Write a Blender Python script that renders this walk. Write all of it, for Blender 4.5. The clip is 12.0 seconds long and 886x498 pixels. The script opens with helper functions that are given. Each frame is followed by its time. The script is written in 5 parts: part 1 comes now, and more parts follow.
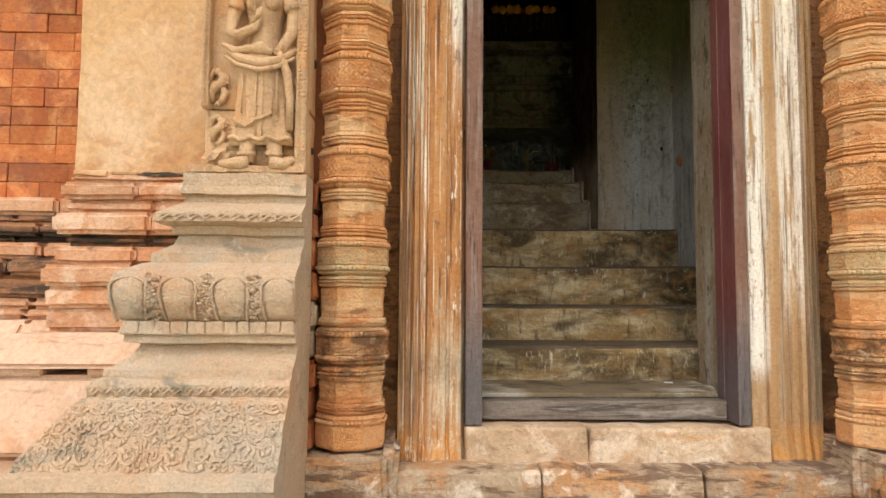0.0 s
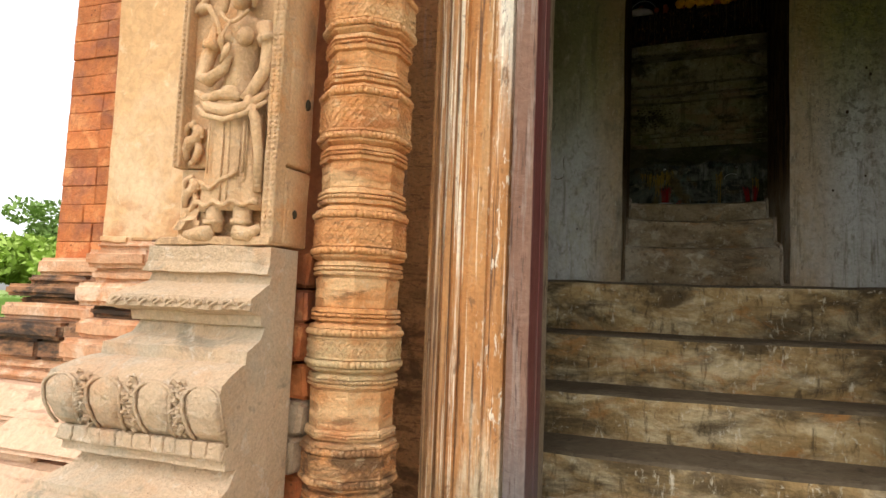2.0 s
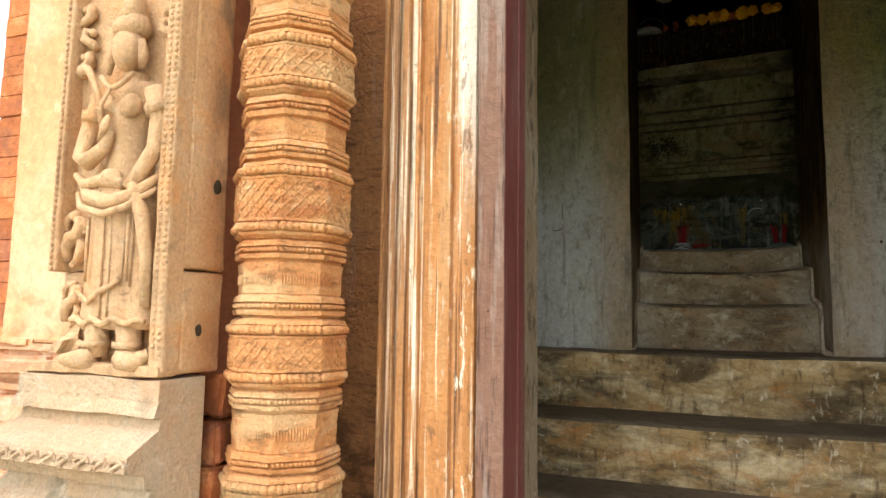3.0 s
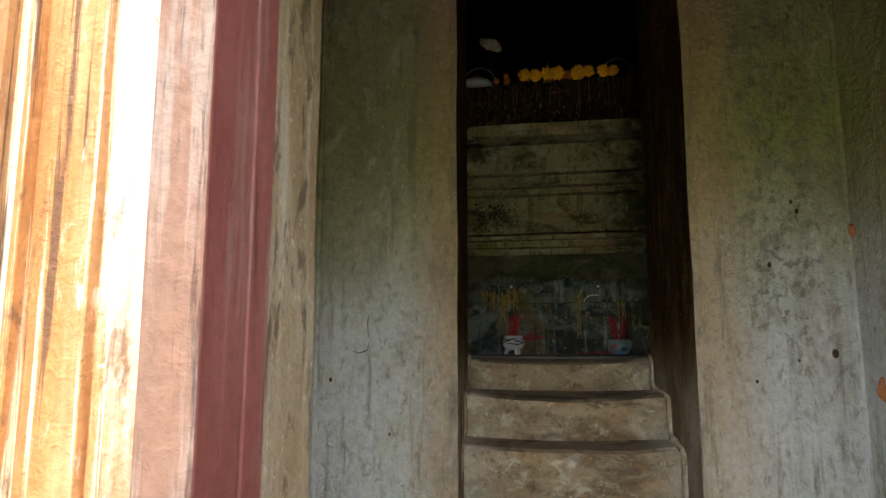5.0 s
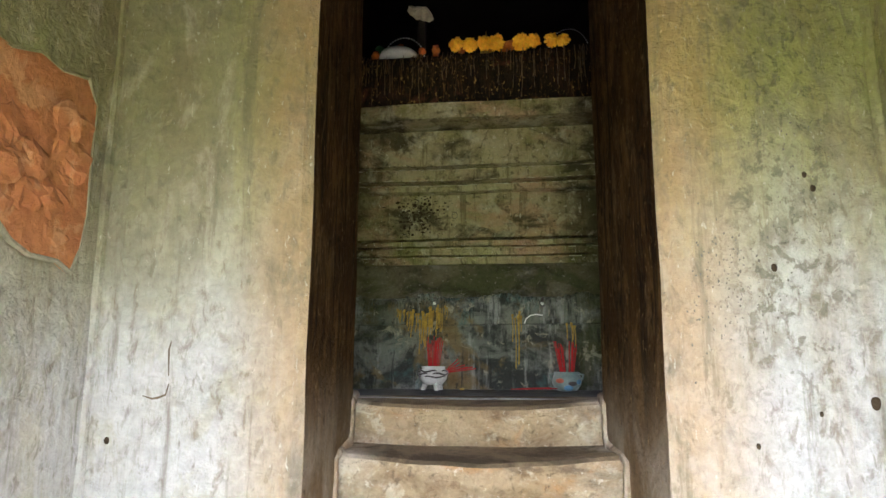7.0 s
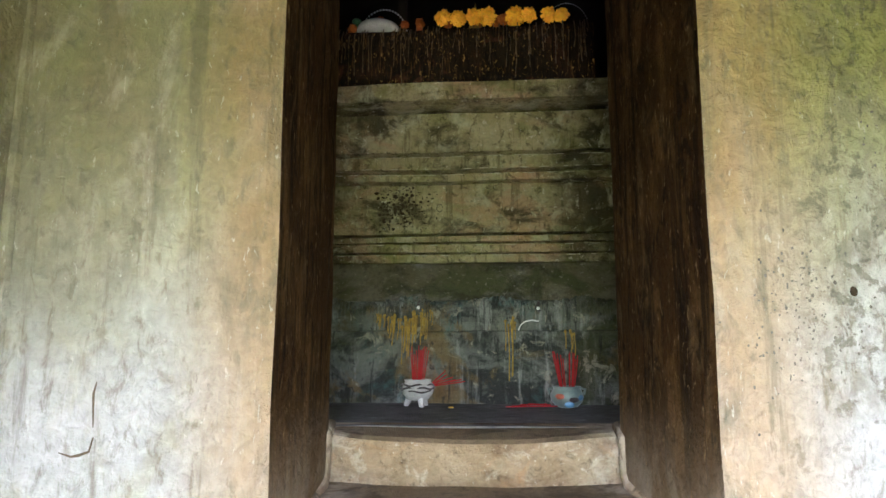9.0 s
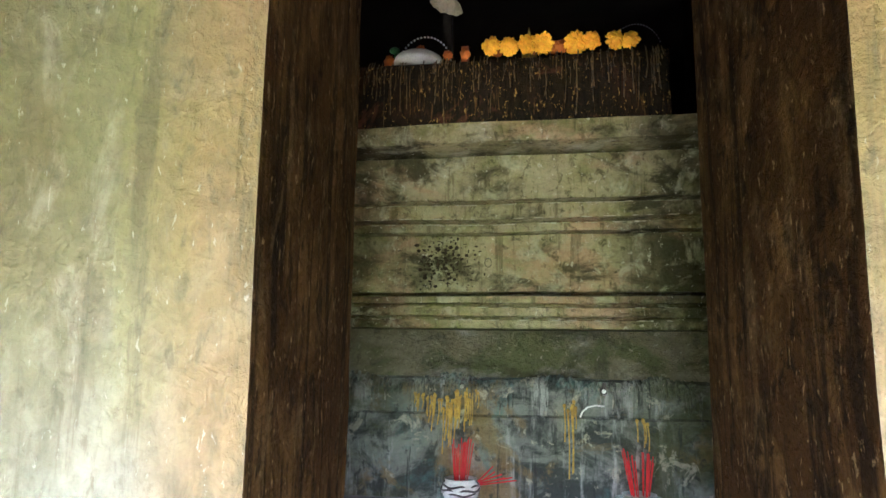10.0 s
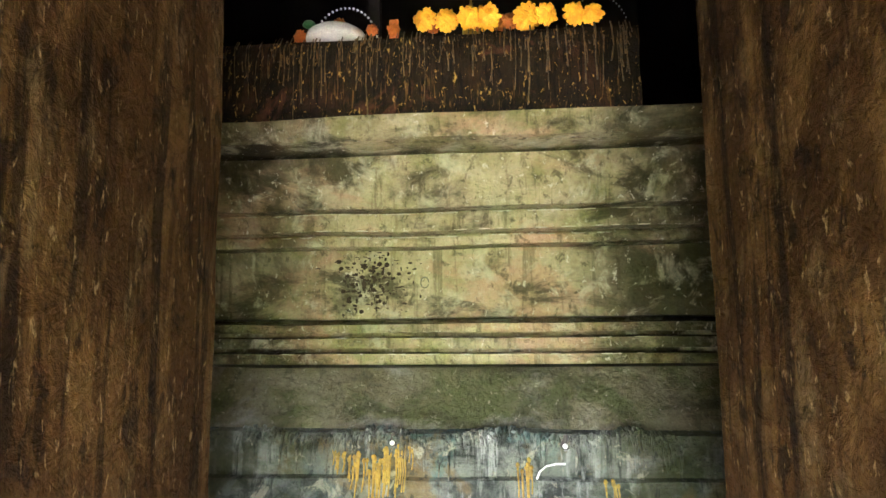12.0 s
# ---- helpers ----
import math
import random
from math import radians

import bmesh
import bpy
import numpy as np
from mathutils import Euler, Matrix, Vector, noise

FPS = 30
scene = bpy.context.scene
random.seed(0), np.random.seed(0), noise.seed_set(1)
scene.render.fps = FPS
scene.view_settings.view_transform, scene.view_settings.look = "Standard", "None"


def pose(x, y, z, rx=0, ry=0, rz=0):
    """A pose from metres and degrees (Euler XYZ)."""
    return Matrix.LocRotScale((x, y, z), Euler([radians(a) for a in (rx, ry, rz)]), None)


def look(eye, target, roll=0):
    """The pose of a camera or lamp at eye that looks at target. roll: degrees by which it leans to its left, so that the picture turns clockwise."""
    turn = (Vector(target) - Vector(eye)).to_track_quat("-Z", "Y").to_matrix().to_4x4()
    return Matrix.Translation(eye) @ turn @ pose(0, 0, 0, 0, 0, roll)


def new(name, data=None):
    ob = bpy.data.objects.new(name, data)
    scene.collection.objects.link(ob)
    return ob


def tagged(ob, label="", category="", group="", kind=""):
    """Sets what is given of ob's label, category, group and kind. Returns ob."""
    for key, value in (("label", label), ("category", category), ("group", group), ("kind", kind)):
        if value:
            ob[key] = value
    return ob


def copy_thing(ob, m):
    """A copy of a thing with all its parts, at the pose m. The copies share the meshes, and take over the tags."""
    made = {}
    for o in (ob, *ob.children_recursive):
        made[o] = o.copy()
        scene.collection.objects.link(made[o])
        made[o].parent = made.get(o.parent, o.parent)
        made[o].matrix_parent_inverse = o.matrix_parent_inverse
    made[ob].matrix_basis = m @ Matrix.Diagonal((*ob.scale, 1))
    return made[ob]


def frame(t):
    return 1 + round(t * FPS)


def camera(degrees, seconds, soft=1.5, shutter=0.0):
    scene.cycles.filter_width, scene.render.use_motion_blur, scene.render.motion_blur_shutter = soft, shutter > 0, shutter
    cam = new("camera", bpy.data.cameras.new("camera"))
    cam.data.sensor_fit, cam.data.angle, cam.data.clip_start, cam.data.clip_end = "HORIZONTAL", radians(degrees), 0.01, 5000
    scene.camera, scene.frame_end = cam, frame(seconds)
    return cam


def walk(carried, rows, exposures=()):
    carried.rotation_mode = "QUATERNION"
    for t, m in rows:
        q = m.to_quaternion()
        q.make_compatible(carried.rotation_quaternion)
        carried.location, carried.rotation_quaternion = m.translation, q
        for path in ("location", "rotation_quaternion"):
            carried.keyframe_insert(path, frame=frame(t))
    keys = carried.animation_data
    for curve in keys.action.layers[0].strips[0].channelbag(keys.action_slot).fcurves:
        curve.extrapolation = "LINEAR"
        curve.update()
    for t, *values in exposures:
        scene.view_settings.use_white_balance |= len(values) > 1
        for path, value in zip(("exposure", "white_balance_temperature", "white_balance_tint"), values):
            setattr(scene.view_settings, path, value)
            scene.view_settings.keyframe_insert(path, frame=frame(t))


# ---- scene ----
cam = camera(68.0, 12.0)
SKY, SUN = 0.15, 0.6
EXPOSURES = [(0, -0.14, 6750, 13), (1.5, -0.05, 6700, 12), (2.7, 0.42, 6500, 10), (4.3, 1.1, 6400, 10), (5.0, 1.45, 6100, 11), (5.6, 2.6, 6050, 15), (6.5, 3.42, 5950, 17), (9.0, 3.72, 5650, 16), (10, 4.55, 5350, 19), (11, 5.15, 5350, 21), (12, 5.6, 5650, 23)]
PATH = [
    (0, (-0.09, 0.142, 1.341), (-0.021, 2.136, 1.482), 0.4),
    (0.5, (0.213, 0.261, 1.361), (0.114, 2.253, 1.511), 1.2),
    (1, (0.441, 0.393, 1.4), (0.06, 2.351, 1.537), 1.7),
    (1.5, (0.528, 0.621, 1.416), (-0.078, 2.52, 1.58), 2.3),
    (2, (0.545, 0.861, 1.609), (-0.13, 2.736, 1.779), 2.3),
    (2.5, (0.541, 1.111, 1.697), (-0.176, 2.968, 1.895), 1.9),
    (2.7, (0.558, 1.182, 1.789), (-0.187, 3.026, 2.003), 1.0),
    (4.3, (0.463, 1.812, 2.145), (0.022, 3.758, 2.286), 0.5),
    (4.5, (0.44, 1.887, 2.26), (0.069, 3.845, 2.419), 0.4),
    (5, (0.461, 2.065, 2.311), (0.25, 4.034, 2.593), 0.0),
    (5.5, (0.463, 2.325, 2.329), (0.438, 4.298, 2.653), -0.2),
    (6, (0.498, 2.522, 2.331), (0.631, 4.493, 2.644), -1.1),
    (6.5, (0.61, 2.709, 2.356), (0.529, 4.68, 2.686), -0.6),
    (6.7, (0.651, 2.76, 2.347), (0.535, 4.726, 2.699), -0.0),
    (8.3, (0.614, 2.907, 2.416), (0.532, 4.881, 2.721), 1.4),
    (8.5, (0.586, 2.924, 2.428), (0.518, 4.898, 2.744), 0.9),
    (9, (0.584, 3.087, 2.457), (0.553, 5.065, 2.753), 0.1),
    (9.5, (0.613, 3.321, 2.618), (0.544, 5.297, 2.917), 0.1),
    (10, (0.607, 3.4, 2.732), (0.405, 5.367, 3.029), 0.8),
    (10.5, (0.571, 3.473, 2.765), (0.329, 5.437, 3.055), 1.0),
    (11, (0.558, 3.529, 2.788), (0.425, 5.507, 3.054), 0.4),
    (11.5, (0.561, 3.636, 2.794), (0.523, 5.622, 3.031), 0.0),
    (12, (0.63, 3.807, 2.9), (0.586, 5.791, 3.148), -0.5),
]
walk(cam, [(t, look(eye, target, roll)) for t, eye, target, roll in PATH], EXPOSURES)

# ---- world, sun ----
world = bpy.data.worlds.new("sky")
scene.world = world
world.use_nodes = True
wn = world.node_tree.nodes
sky = wn.new("ShaderNodeTexSky")
sky.sky_type, sky.sun_disc = "NISHITA", False
sky.sun_elevation, sky.sun_rotation = radians(58), radians(200)
sky.air_density, sky.dust_density, sky.ozone_density = 1.0, 2.0, 1.0
wn["Background"].inputs["Strength"].default_value = SKY
haze = wn.new("ShaderNodeHueSaturation")
haze.inputs["Saturation"].default_value, haze.inputs["Value"].default_value = 0.2, 2.3
world.node_tree.links.new(sky.outputs["Color"], haze.inputs["Color"])
world.node_tree.links.new(haze.outputs["Color"], wn["Background"].inputs["Color"])
sun = new("sun", bpy.data.lights.new("sun", "SUN"))
sun.data.energy, sun.data.angle, sun.data.color = SUN, radians(30), (1.0, 0.95, 0.88)
sun.matrix_world = look((-4, -9, 16), (0, 0, 0))


# ---- materials ----
def surface(name, a, b, scale=2.5, layers=(), rough=0.85, bump=0.3, grain=70.0, rand=0.0, spec=0.3, metal=0.0, lumps=9.0):
    """Two-tone mottled surface with stain layers: (kind, scale, low, high, colour, strength[, (axis, none, full) ...])."""
    m = bpy.data.materials.new(name)
    m.use_nodes = True
    nodes, link = m.node_tree.nodes, m.node_tree.links.new
    bsdf = nodes["Principled BSDF"]
    where = nodes.new("ShaderNodeNewGeometry").outputs["Position"]

    def pattern(kind, size):
        mapping = nodes.new("ShaderNodeMapping")
        size = size if isinstance(size, tuple) else ((size, size, size * 0.07) if kind == "streak" else (size,) * 3)
        mapping.inputs["Scale"].default_value = size
        link(where, mapping.inputs["Vector"])
        if kind == "spots":
            tex = nodes.new("ShaderNodeTexVoronoi")
            tex.inputs["Scale"].default_value = 1.0
            link(mapping.outputs["Vector"], tex.inputs["Vector"])
            return tex.outputs["Distance"]
        tex = nodes.new("ShaderNodeTexNoise")
        tex.inputs["Scale"].default_value, tex.inputs["Detail"].default_value = 1.0, 7.0
        tex.inputs["Roughness"].default_value = 0.66
        tex.inputs["Distortion"].default_value = 0.0 if kind == "streak" else 0.5
        link(mapping.outputs["Vector"], tex.inputs["Vector"])
        return tex.outputs["Fac"]

    def ranged(value, low, high, strength=1.0):
        r = nodes.new("ShaderNodeMapRange")
        r.interpolation_type = "SMOOTHSTEP"
        for key, v in (("From Min", low), ("From Max", high), ("To Max", strength)):
            r.inputs[key].default_value = v
        link(value, r.inputs["Value"])
        return r.outputs["Result"]

    def mixed(fac, one, two):
        mix = nodes.new("ShaderNodeMix")
        mix.data_type = "RGBA"
        link(fac, mix.inputs["Factor"])
        for socket, v in ((mix.inputs["A"], one), (mix.inputs["B"], two)):
            if isinstance(v, tuple):
                socket.default_value = (*v, 1)
            else:
                link(v, socket)
        return mix.outputs["Result"]

    def times(one, two):
        mul = nodes.new("ShaderNodeMath")
        mul.operation = "MULTIPLY"
        link(one, mul.inputs[0])
        link(two, mul.inputs[1])
        return mul.outputs["Value"]

    colour = mixed(ranged(pattern("noise", scale), 0.3, 0.7), a, b)
    fine = pattern("noise", grain)
    split = nodes.new("ShaderNodeSeparateXYZ")
    link(where, split.inputs["Vector"])
    for kind, size, low, high, tint, strength, *zone in layers:
        fac = ranged(pattern(kind, size), low, high, strength)
        if kind == "spots":
            fac = ranged(pattern(kind, size), high, low, strength)
        for axis, start, end in zone:
            fac = times(fac, ranged(split.outputs[axis], start, end))
        colour = mixed(fac, colour, tint)
    hsv = nodes.new("ShaderNodeHueSaturation")
    link(colour, hsv.inputs["Color"])
    grainy = ranged(fine, 0.25, 0.75)
    value = nodes.new("ShaderNodeMath")
    value.operation, value.inputs[1].default_value, value.inputs[2].default_value = "MULTIPLY_ADD", 0.30, 0.85
    link(grainy, value.inputs[0])
    if rand:
        info = nodes.new("ShaderNodeObjectInfo")
        more = nodes.new("ShaderNodeMath")
        more.operation, more.inputs[1].default_value, more.inputs[2].default_value = "MULTIPLY_ADD", 2 * rand, 1 - rand
        link(info.outputs["Random"], more.inputs[0])
        link(times(value.outputs["Value"], more.outputs["Value"]), hsv.inputs["Value"])
    else:
        link(value.outputs["Value"], hsv.inputs["Value"])
    link(hsv.outputs["Color"], bsdf.inputs["Base Color"])
    bsdf.inputs["Roughness"].default_value, bsdf.inputs["Metallic"].default_value = rough, metal
    bsdf.inputs["Specular IOR Level"].default_value = spec
    if bump:
        add = nodes.new("ShaderNodeMath")
        add.operation, add.inputs[1].default_value = "MULTIPLY_ADD", 1.6
        link(pattern("noise", lumps), add.inputs[0])
        link(fine, add.inputs[2])
        bu = nodes.new("ShaderNodeBump")
        bu.inputs["Strength"].default_value, bu.inputs["Distance"].default_value = bump, 0.012
        link(add.outputs["Value"], bu.inputs["Height"])
        link(bu.outputs["Normal"], bsdf.inputs["Normal"])
    return m


def plain(name, colour, rough=0.6, metal=0.0, spec=0.5):
    return surface(name, colour, tuple(c * 0.8 for c in colour), 30, rough=rough, metal=metal, spec=spec, bump=0.05, grain=200)


TAN = surface("tan sandstone", (0.68, 0.44, 0.245), (0.58, 0.345, 0.175), 3, [
    ("noise", 2.4, 0.50, 0.68, (0.50, 0.41, 0.275), 0.6), ("noise", 5, 0.50, 0.66, (0.66, 0.33, 0.13), 0.75),
    ("streak", 9, 0.54, 0.68, (0.30, 0.17, 0.085), 0.6), ("noise", 15, 0.55, 0.70, (0.30, 0.19, 0.11), 0.45),
    ("noise", (40, 40, 40), 0.58, 0.70, (0.66, 0.52, 0.36), 0.5), ("spots", 14, 0.02, 0.06, (0.16, 0.09, 0.05), 0.7),
    ("noise", (4, 4, 3), 0.34, 0.58, (0.50, 0.22, 0.085), 0.75, ("Y", 2.42, 2.48)), ("noise", (9, 9, 5), 0.50, 0.64, (0.22, 0.15, 0.09), 0.7, ("Y", 2.44, 2.50))], bump=0.7, grain=110, lumps=26)
WEATHERED = surface("weathered grey sandstone", (0.64, 0.462, 0.302), (0.56, 0.382, 0.232), 3, [
    ("noise", 1.8, 0.46, 0.64, (0.50, 0.43, 0.325), 0.7), ("noise", 4, 0.52, 0.68, (0.60, 0.34, 0.18), 0.65),
    ("noise", (5, 5, 9), 0.52, 0.66, (0.235, 0.225, 0.165), 0.75, ("X", -0.75, -1.0)), ("noise", (4, 4, 7), 0.58, 0.70, (0.22, 0.205, 0.15), 0.7),
    ("noise", 15, 0.57, 0.70, (0.27, 0.205, 0.13), 0.5), ("noise", (50, 50, 50), 0.60, 0.70, (0.24, 0.18, 0.115), 0.45),
    ("noise", 20, 0.57, 0.70, (0.70, 0.60, 0.47), 0.6)], bump=0.8, grain=110, lumps=24)
COLON = surface("orange sandstone", (0.82, 0.41, 0.17), (0.72, 0.31, 0.105), 4, [
    ("noise", (2, 2, 6), 0.46, 0.62, (0.82, 0.54, 0.28), 0.75), ("noise", (2, 2, 8), 0.53, 0.65, (0.58, 0.20, 0.065), 0.65),
    ("noise", (6, 6, 9), 0.25, 0.60, (0.60, 0.47, 0.255), 0.75, ("Z", 1.34, 1.41), ("Z", 1.57, 1.49)),
    ("noise", (9, 9, 24), 0.36, 0.62, (0.10, 0.058, 0.032), 0.8, ("Z", 0.98, 1.07), ("Z", 1.27, 1.19)),
    ("noise", (9, 9, 30), 0.55, 0.68, (0.20, 0.085, 0.035), 0.6), ("noise", (30, 30, 45), 0.57, 0.68, (0.42, 0.17, 0.06), 0.45),
    ("noise", 25, 0.57, 0.70, (0.80, 0.58, 0.35), 0.5)], bump=0.8, grain=120, lumps=70)
OCHRE = surface("ochre plaster", (0.62, 0.375, 0.185), (0.53, 0.295, 0.13), 1.3, [
    ("noise", 2.2, 0.46, 0.66, (0.68, 0.47, 0.29), 0.8), ("streak", 3, 0.48, 0.68, (0.46, 0.235, 0.095), 0.6),
    ("noise", 5, 0.56, 0.70, (0.55, 0.27, 0.10), 0.6), ("spots", 9, 0.02, 0.07, (0.42, 0.22, 0.10), 0.5),
    ("noise", (9, 9, 14), 0.45, 0.62, (0.46, 0.20, 0.085), 0.7, ("Z", 1.98, 1.84)), ("noise", 13, 0.60, 0.70, (0.74, 0.56, 0.38), 0.45)], bump=0.3, grain=40, lumps=6)
BRICK = surface("orange brick", (0.56, 0.19, 0.06), (0.45, 0.125, 0.04), 5, [
    ("noise", 2.5, 0.50, 0.66, (0.27, 0.10, 0.06), 0.75), ("noise", 7, 0.50, 0.66, (0.66, 0.285, 0.11), 0.8),
    ("noise", (26, 26, 26), 0.58, 0.68, (0.28, 0.09, 0.035), 0.55), ("spots", 15, 0.03, 0.10, (0.09, 0.035, 0.02), 0.8)], bump=0.8, grain=60, rand=0.2)
WORN = surface("weathered pale brick", (0.66, 0.40, 0.24), (0.58, 0.29, 0.15), 3, [
    ("noise", 6, 0.47, 0.64, (0.56, 0.22, 0.085), 0.65), ("noise", (5, 5, 20), 0.57, 0.68, (0.17, 0.09, 0.055), 0.65),
    ("noise", (30, 30, 40), 0.60, 0.70, (0.26, 0.12, 0.06), 0.45), ("noise", 9, 0.50, 0.66, (0.76, 0.56, 0.40), 0.7)], bump=0.7, grain=60, rand=0.12)
PALE = surface("smooth pale plinth stone", (0.69, 0.475, 0.325), (0.61, 0.39, 0.25), 2.2, [
    ("noise", 3, 0.48, 0.64, (0.58, 0.30, 0.155), 0.65), ("noise", (3, 3, 14), 0.57, 0.68, (0.30, 0.16, 0.09), 0.6),
    ("noise", 10, 0.54, 0.70, (0.70, 0.52, 0.39), 0.6), ("spots", 7, 0.015, 0.05, (0.10, 0.06, 0.04), 0.85), ("noise", (22, 22, 30), 0.60, 0.70, (0.38, 0.22, 0.13), 0.5)], bump=0.7, grain=45, rand=0.08)
LICHEN = surface("blackened brick", (0.30, 0.14, 0.07), (0.46, 0.22, 0.10), 5, [
    ("noise", (2.5, 2.5, 9), 0.42, 0.58, (0.045, 0.035, 0.028), 0.95), ("noise", 12, 0.58, 0.7, (0.58, 0.36, 0.2), 0.7)],
    bump=0.6, grain=60, rand=0.2)
MORTAR = surface("recessed mortar", (0.48, 0.18, 0.07), (0.36, 0.125, 0.05), 8)
MOULD = surface("streaked orange door stone", (0.55, 0.25, 0.082), (0.44, 0.185, 0.055), 3, [
    ("streak", 12, 0.44, 0.62, (0.60, 0.37, 0.18), 0.7), ("streak", 30, 0.36, 0.58, (0.31, 0.165, 0.08), 0.8, ("X", -0.075, -0.115)),
    ("streak", (70, 70, 1.0), 0.53, 0.59, (0.88, 0.78, 0.60), 0.9, ("X", -0.150, -0.130), ("X", -0.055, -0.075)),
    ("streak", (60, 60, 1.2), 0.55, 0.62, (0.10, 0.045, 0.022), 0.85), ("streak", (75, 75, 1.0), 0.57, 0.62, (0.84, 0.72, 0.52), 0.8),
    ("streak", (24, 24, 2.5), 0.34, 0.54, (0.86, 0.79, 0.65), 0.85, ("X", 0.020, 0.040), ("Z", 1.95, 2.5)),
    ("noise", (55, 55, 16), 0.57, 0.64, (0.86, 0.77, 0.60), 0.85, ("X", -0.05, 0.05)),
    ("streak", (34, 34, 3), 0.40, 0.58, (0.74, 0.62, 0.43), 0.8, ("X", -0.07, -0.04), ("Z", 1.42, 1.12)),
    ("noise", (8, 8, 12), 0.35, 0.60, (0.24, 0.165, 0.085), 0.45, ("Z", 0.94, 1.03), ("Z", 1.20, 1.08)),
    ("noise", (9, 9, 9), 0.36, 0.60, (0.62, 0.27, 0.05), 0.75, ("Z", 0.88, 0.79)), ("noise", (14, 14, 14), 0.54, 0.64, (0.80, 0.68, 0.50), 0.7, ("Z", 0.92, 0.82)),
    ("noise", (30, 30, 14), 0.58, 0.67, (0.16, 0.075, 0.035), 0.65)], bump=0.7, grain=80, rough=0.7, spec=0.4)
LIME = surface("limewashed door stone", (0.46, 0.275, 0.13), (0.38, 0.21, 0.085), 2, [
    ("streak", 14, 0.44, 0.62, (0.55, 0.38, 0.21), 0.65),
    ("streak", (22, 22, 2), 0.34, 0.50, (0.86, 0.80, 0.68), 0.95, ("X", 1.305, 1.285), ("Z", 0.98, 1.10)),
    ("streak", (26, 26, 2.2), 0.40, 0.53, (0.85, 0.78, 0.65), 0.92, ("X", 1.335, 1.355), ("X", 1.465, 1.44), ("Z", 1.15, 1.5)),
    ("streak", (60, 60, 1.5), 0.55, 0.61, (0.84, 0.74, 0.58), 0.8, ("X", 1.47, 1.45)),
    ("streak", (60, 60, 1.5), 0.54, 0.62, (0.15, 0.08, 0.04), 0.8), ("noise", (45, 45, 18), 0.56, 0.64, (0.40, 0.22, 0.10), 0.7),
    ("noise", (5, 5, 4), 0.38, 0.60, (0.20, 0.165, 0.11), 0.7, ("X", 1.44, 1.48), ("Z", 1.9, 1.2)),
    ("noise", (9, 9, 9), 0.36, 0.60, (0.60, 0.27, 0.06), 0.75, ("Z", 0.88, 0.78))], bump=0.7, grain=80)
RECESS = surface("rough recess stone", (0.66, 0.32, 0.125), (0.54, 0.23, 0.085), 3, [
    ("streak", 5, 0.48, 0.60, (0.55, 0.42, 0.36), 0.75, ("Z", 1.7, 2.1)), ("noise", (4, 4, 7), 0.47, 0.60, (0.10, 0.05, 0.026), 0.75, ("Z", 1.9, 1.5)),
    ("noise", (9, 9, 70), 0.52, 0.66, (0.24, 0.10, 0.04), 0.65), ("noise", (50, 50, 100), 0.55, 0.66, (0.20, 0.075, 0.035), 0.6)], bump=1.0, grain=70, lumps=70)
WOOD = surface("weathered red wood", (0.185, 0.092, 0.058), (0.235, 0.14, 0.098), 2, [
    ("streak", 40, 0.5, 0.64, (0.2904, 0.2288, 0.1936), 0.55), ("noise", (3, 3, 1), 0.1, 0.35, (0.11, 0.1056, 0.1038), 0.85, ("Z", 1.45, 1.0)),
    ("streak", 70, 0.53, 0.66, (0.0528, 0.02464, 0.0176), 0.8), ("spots", 11, 0.02, 0.05, (0.0264, 0.0176, 0.0176), 0.8)],
    bump=0.5, grain=50, rough=0.75)
MAROON = surface("maroon painted wood", (0.136, 0.036, 0.0304), (0.184, 0.064, 0.056), 2, [
    ("streak", 25, 0.5, 0.68, (0.192, 0.112, 0.1), 0.7), ("noise", (3, 3, 1), 0.1, 0.35, (0.096, 0.088, 0.088), 0.8, ("Z", 1.4, 1.0)),
    ("streak", 45, 0.56, 0.68, (0.036, 0.0144, 0.012), 0.7)], bump=0.35, grain=50, rough=0.62)
GREYWOOD = surface("grey worn wood", (0.15, 0.112, 0.08), (0.225, 0.185, 0.15), 3, [
    ("noise", (3, 30, 40), 0.46, 0.64, (0.055, 0.04, 0.032), 0.8), ("noise", (4, 24, 24), 0.53, 0.68, (0.36, 0.325, 0.29), 0.6),
    ("noise", (2, 60, 80), 0.56, 0.64, (0.025, 0.02, 0.016), 0.8)], bump=0.6, grain=60, rough=0.75)
SILL = surface("worn threshold stone", (0.42, 0.30, 0.185), (0.56, 0.43, 0.29), 3, [
    ("noise", 4, 0.48, 0.62, (0.54, 0.24, 0.075), 0.7), ("noise", (4, 4, 24), 0.50, 0.60, (0.16, 0.09, 0.055), 0.85),
    ("noise", (2, 2, 8), 0.50, 0.64, (0.11, 0.065, 0.042), 0.75, ("Z", 0.80, 0.70)), ("noise", (24, 24, 36), 0.56, 0.66, (0.18, 0.11, 0.07), 0.6),
    ("noise", 9, 0.54, 0.66, (0.78, 0.66, 0.51), 0.8)], bump=0.9, grain=60, rand=0.14)
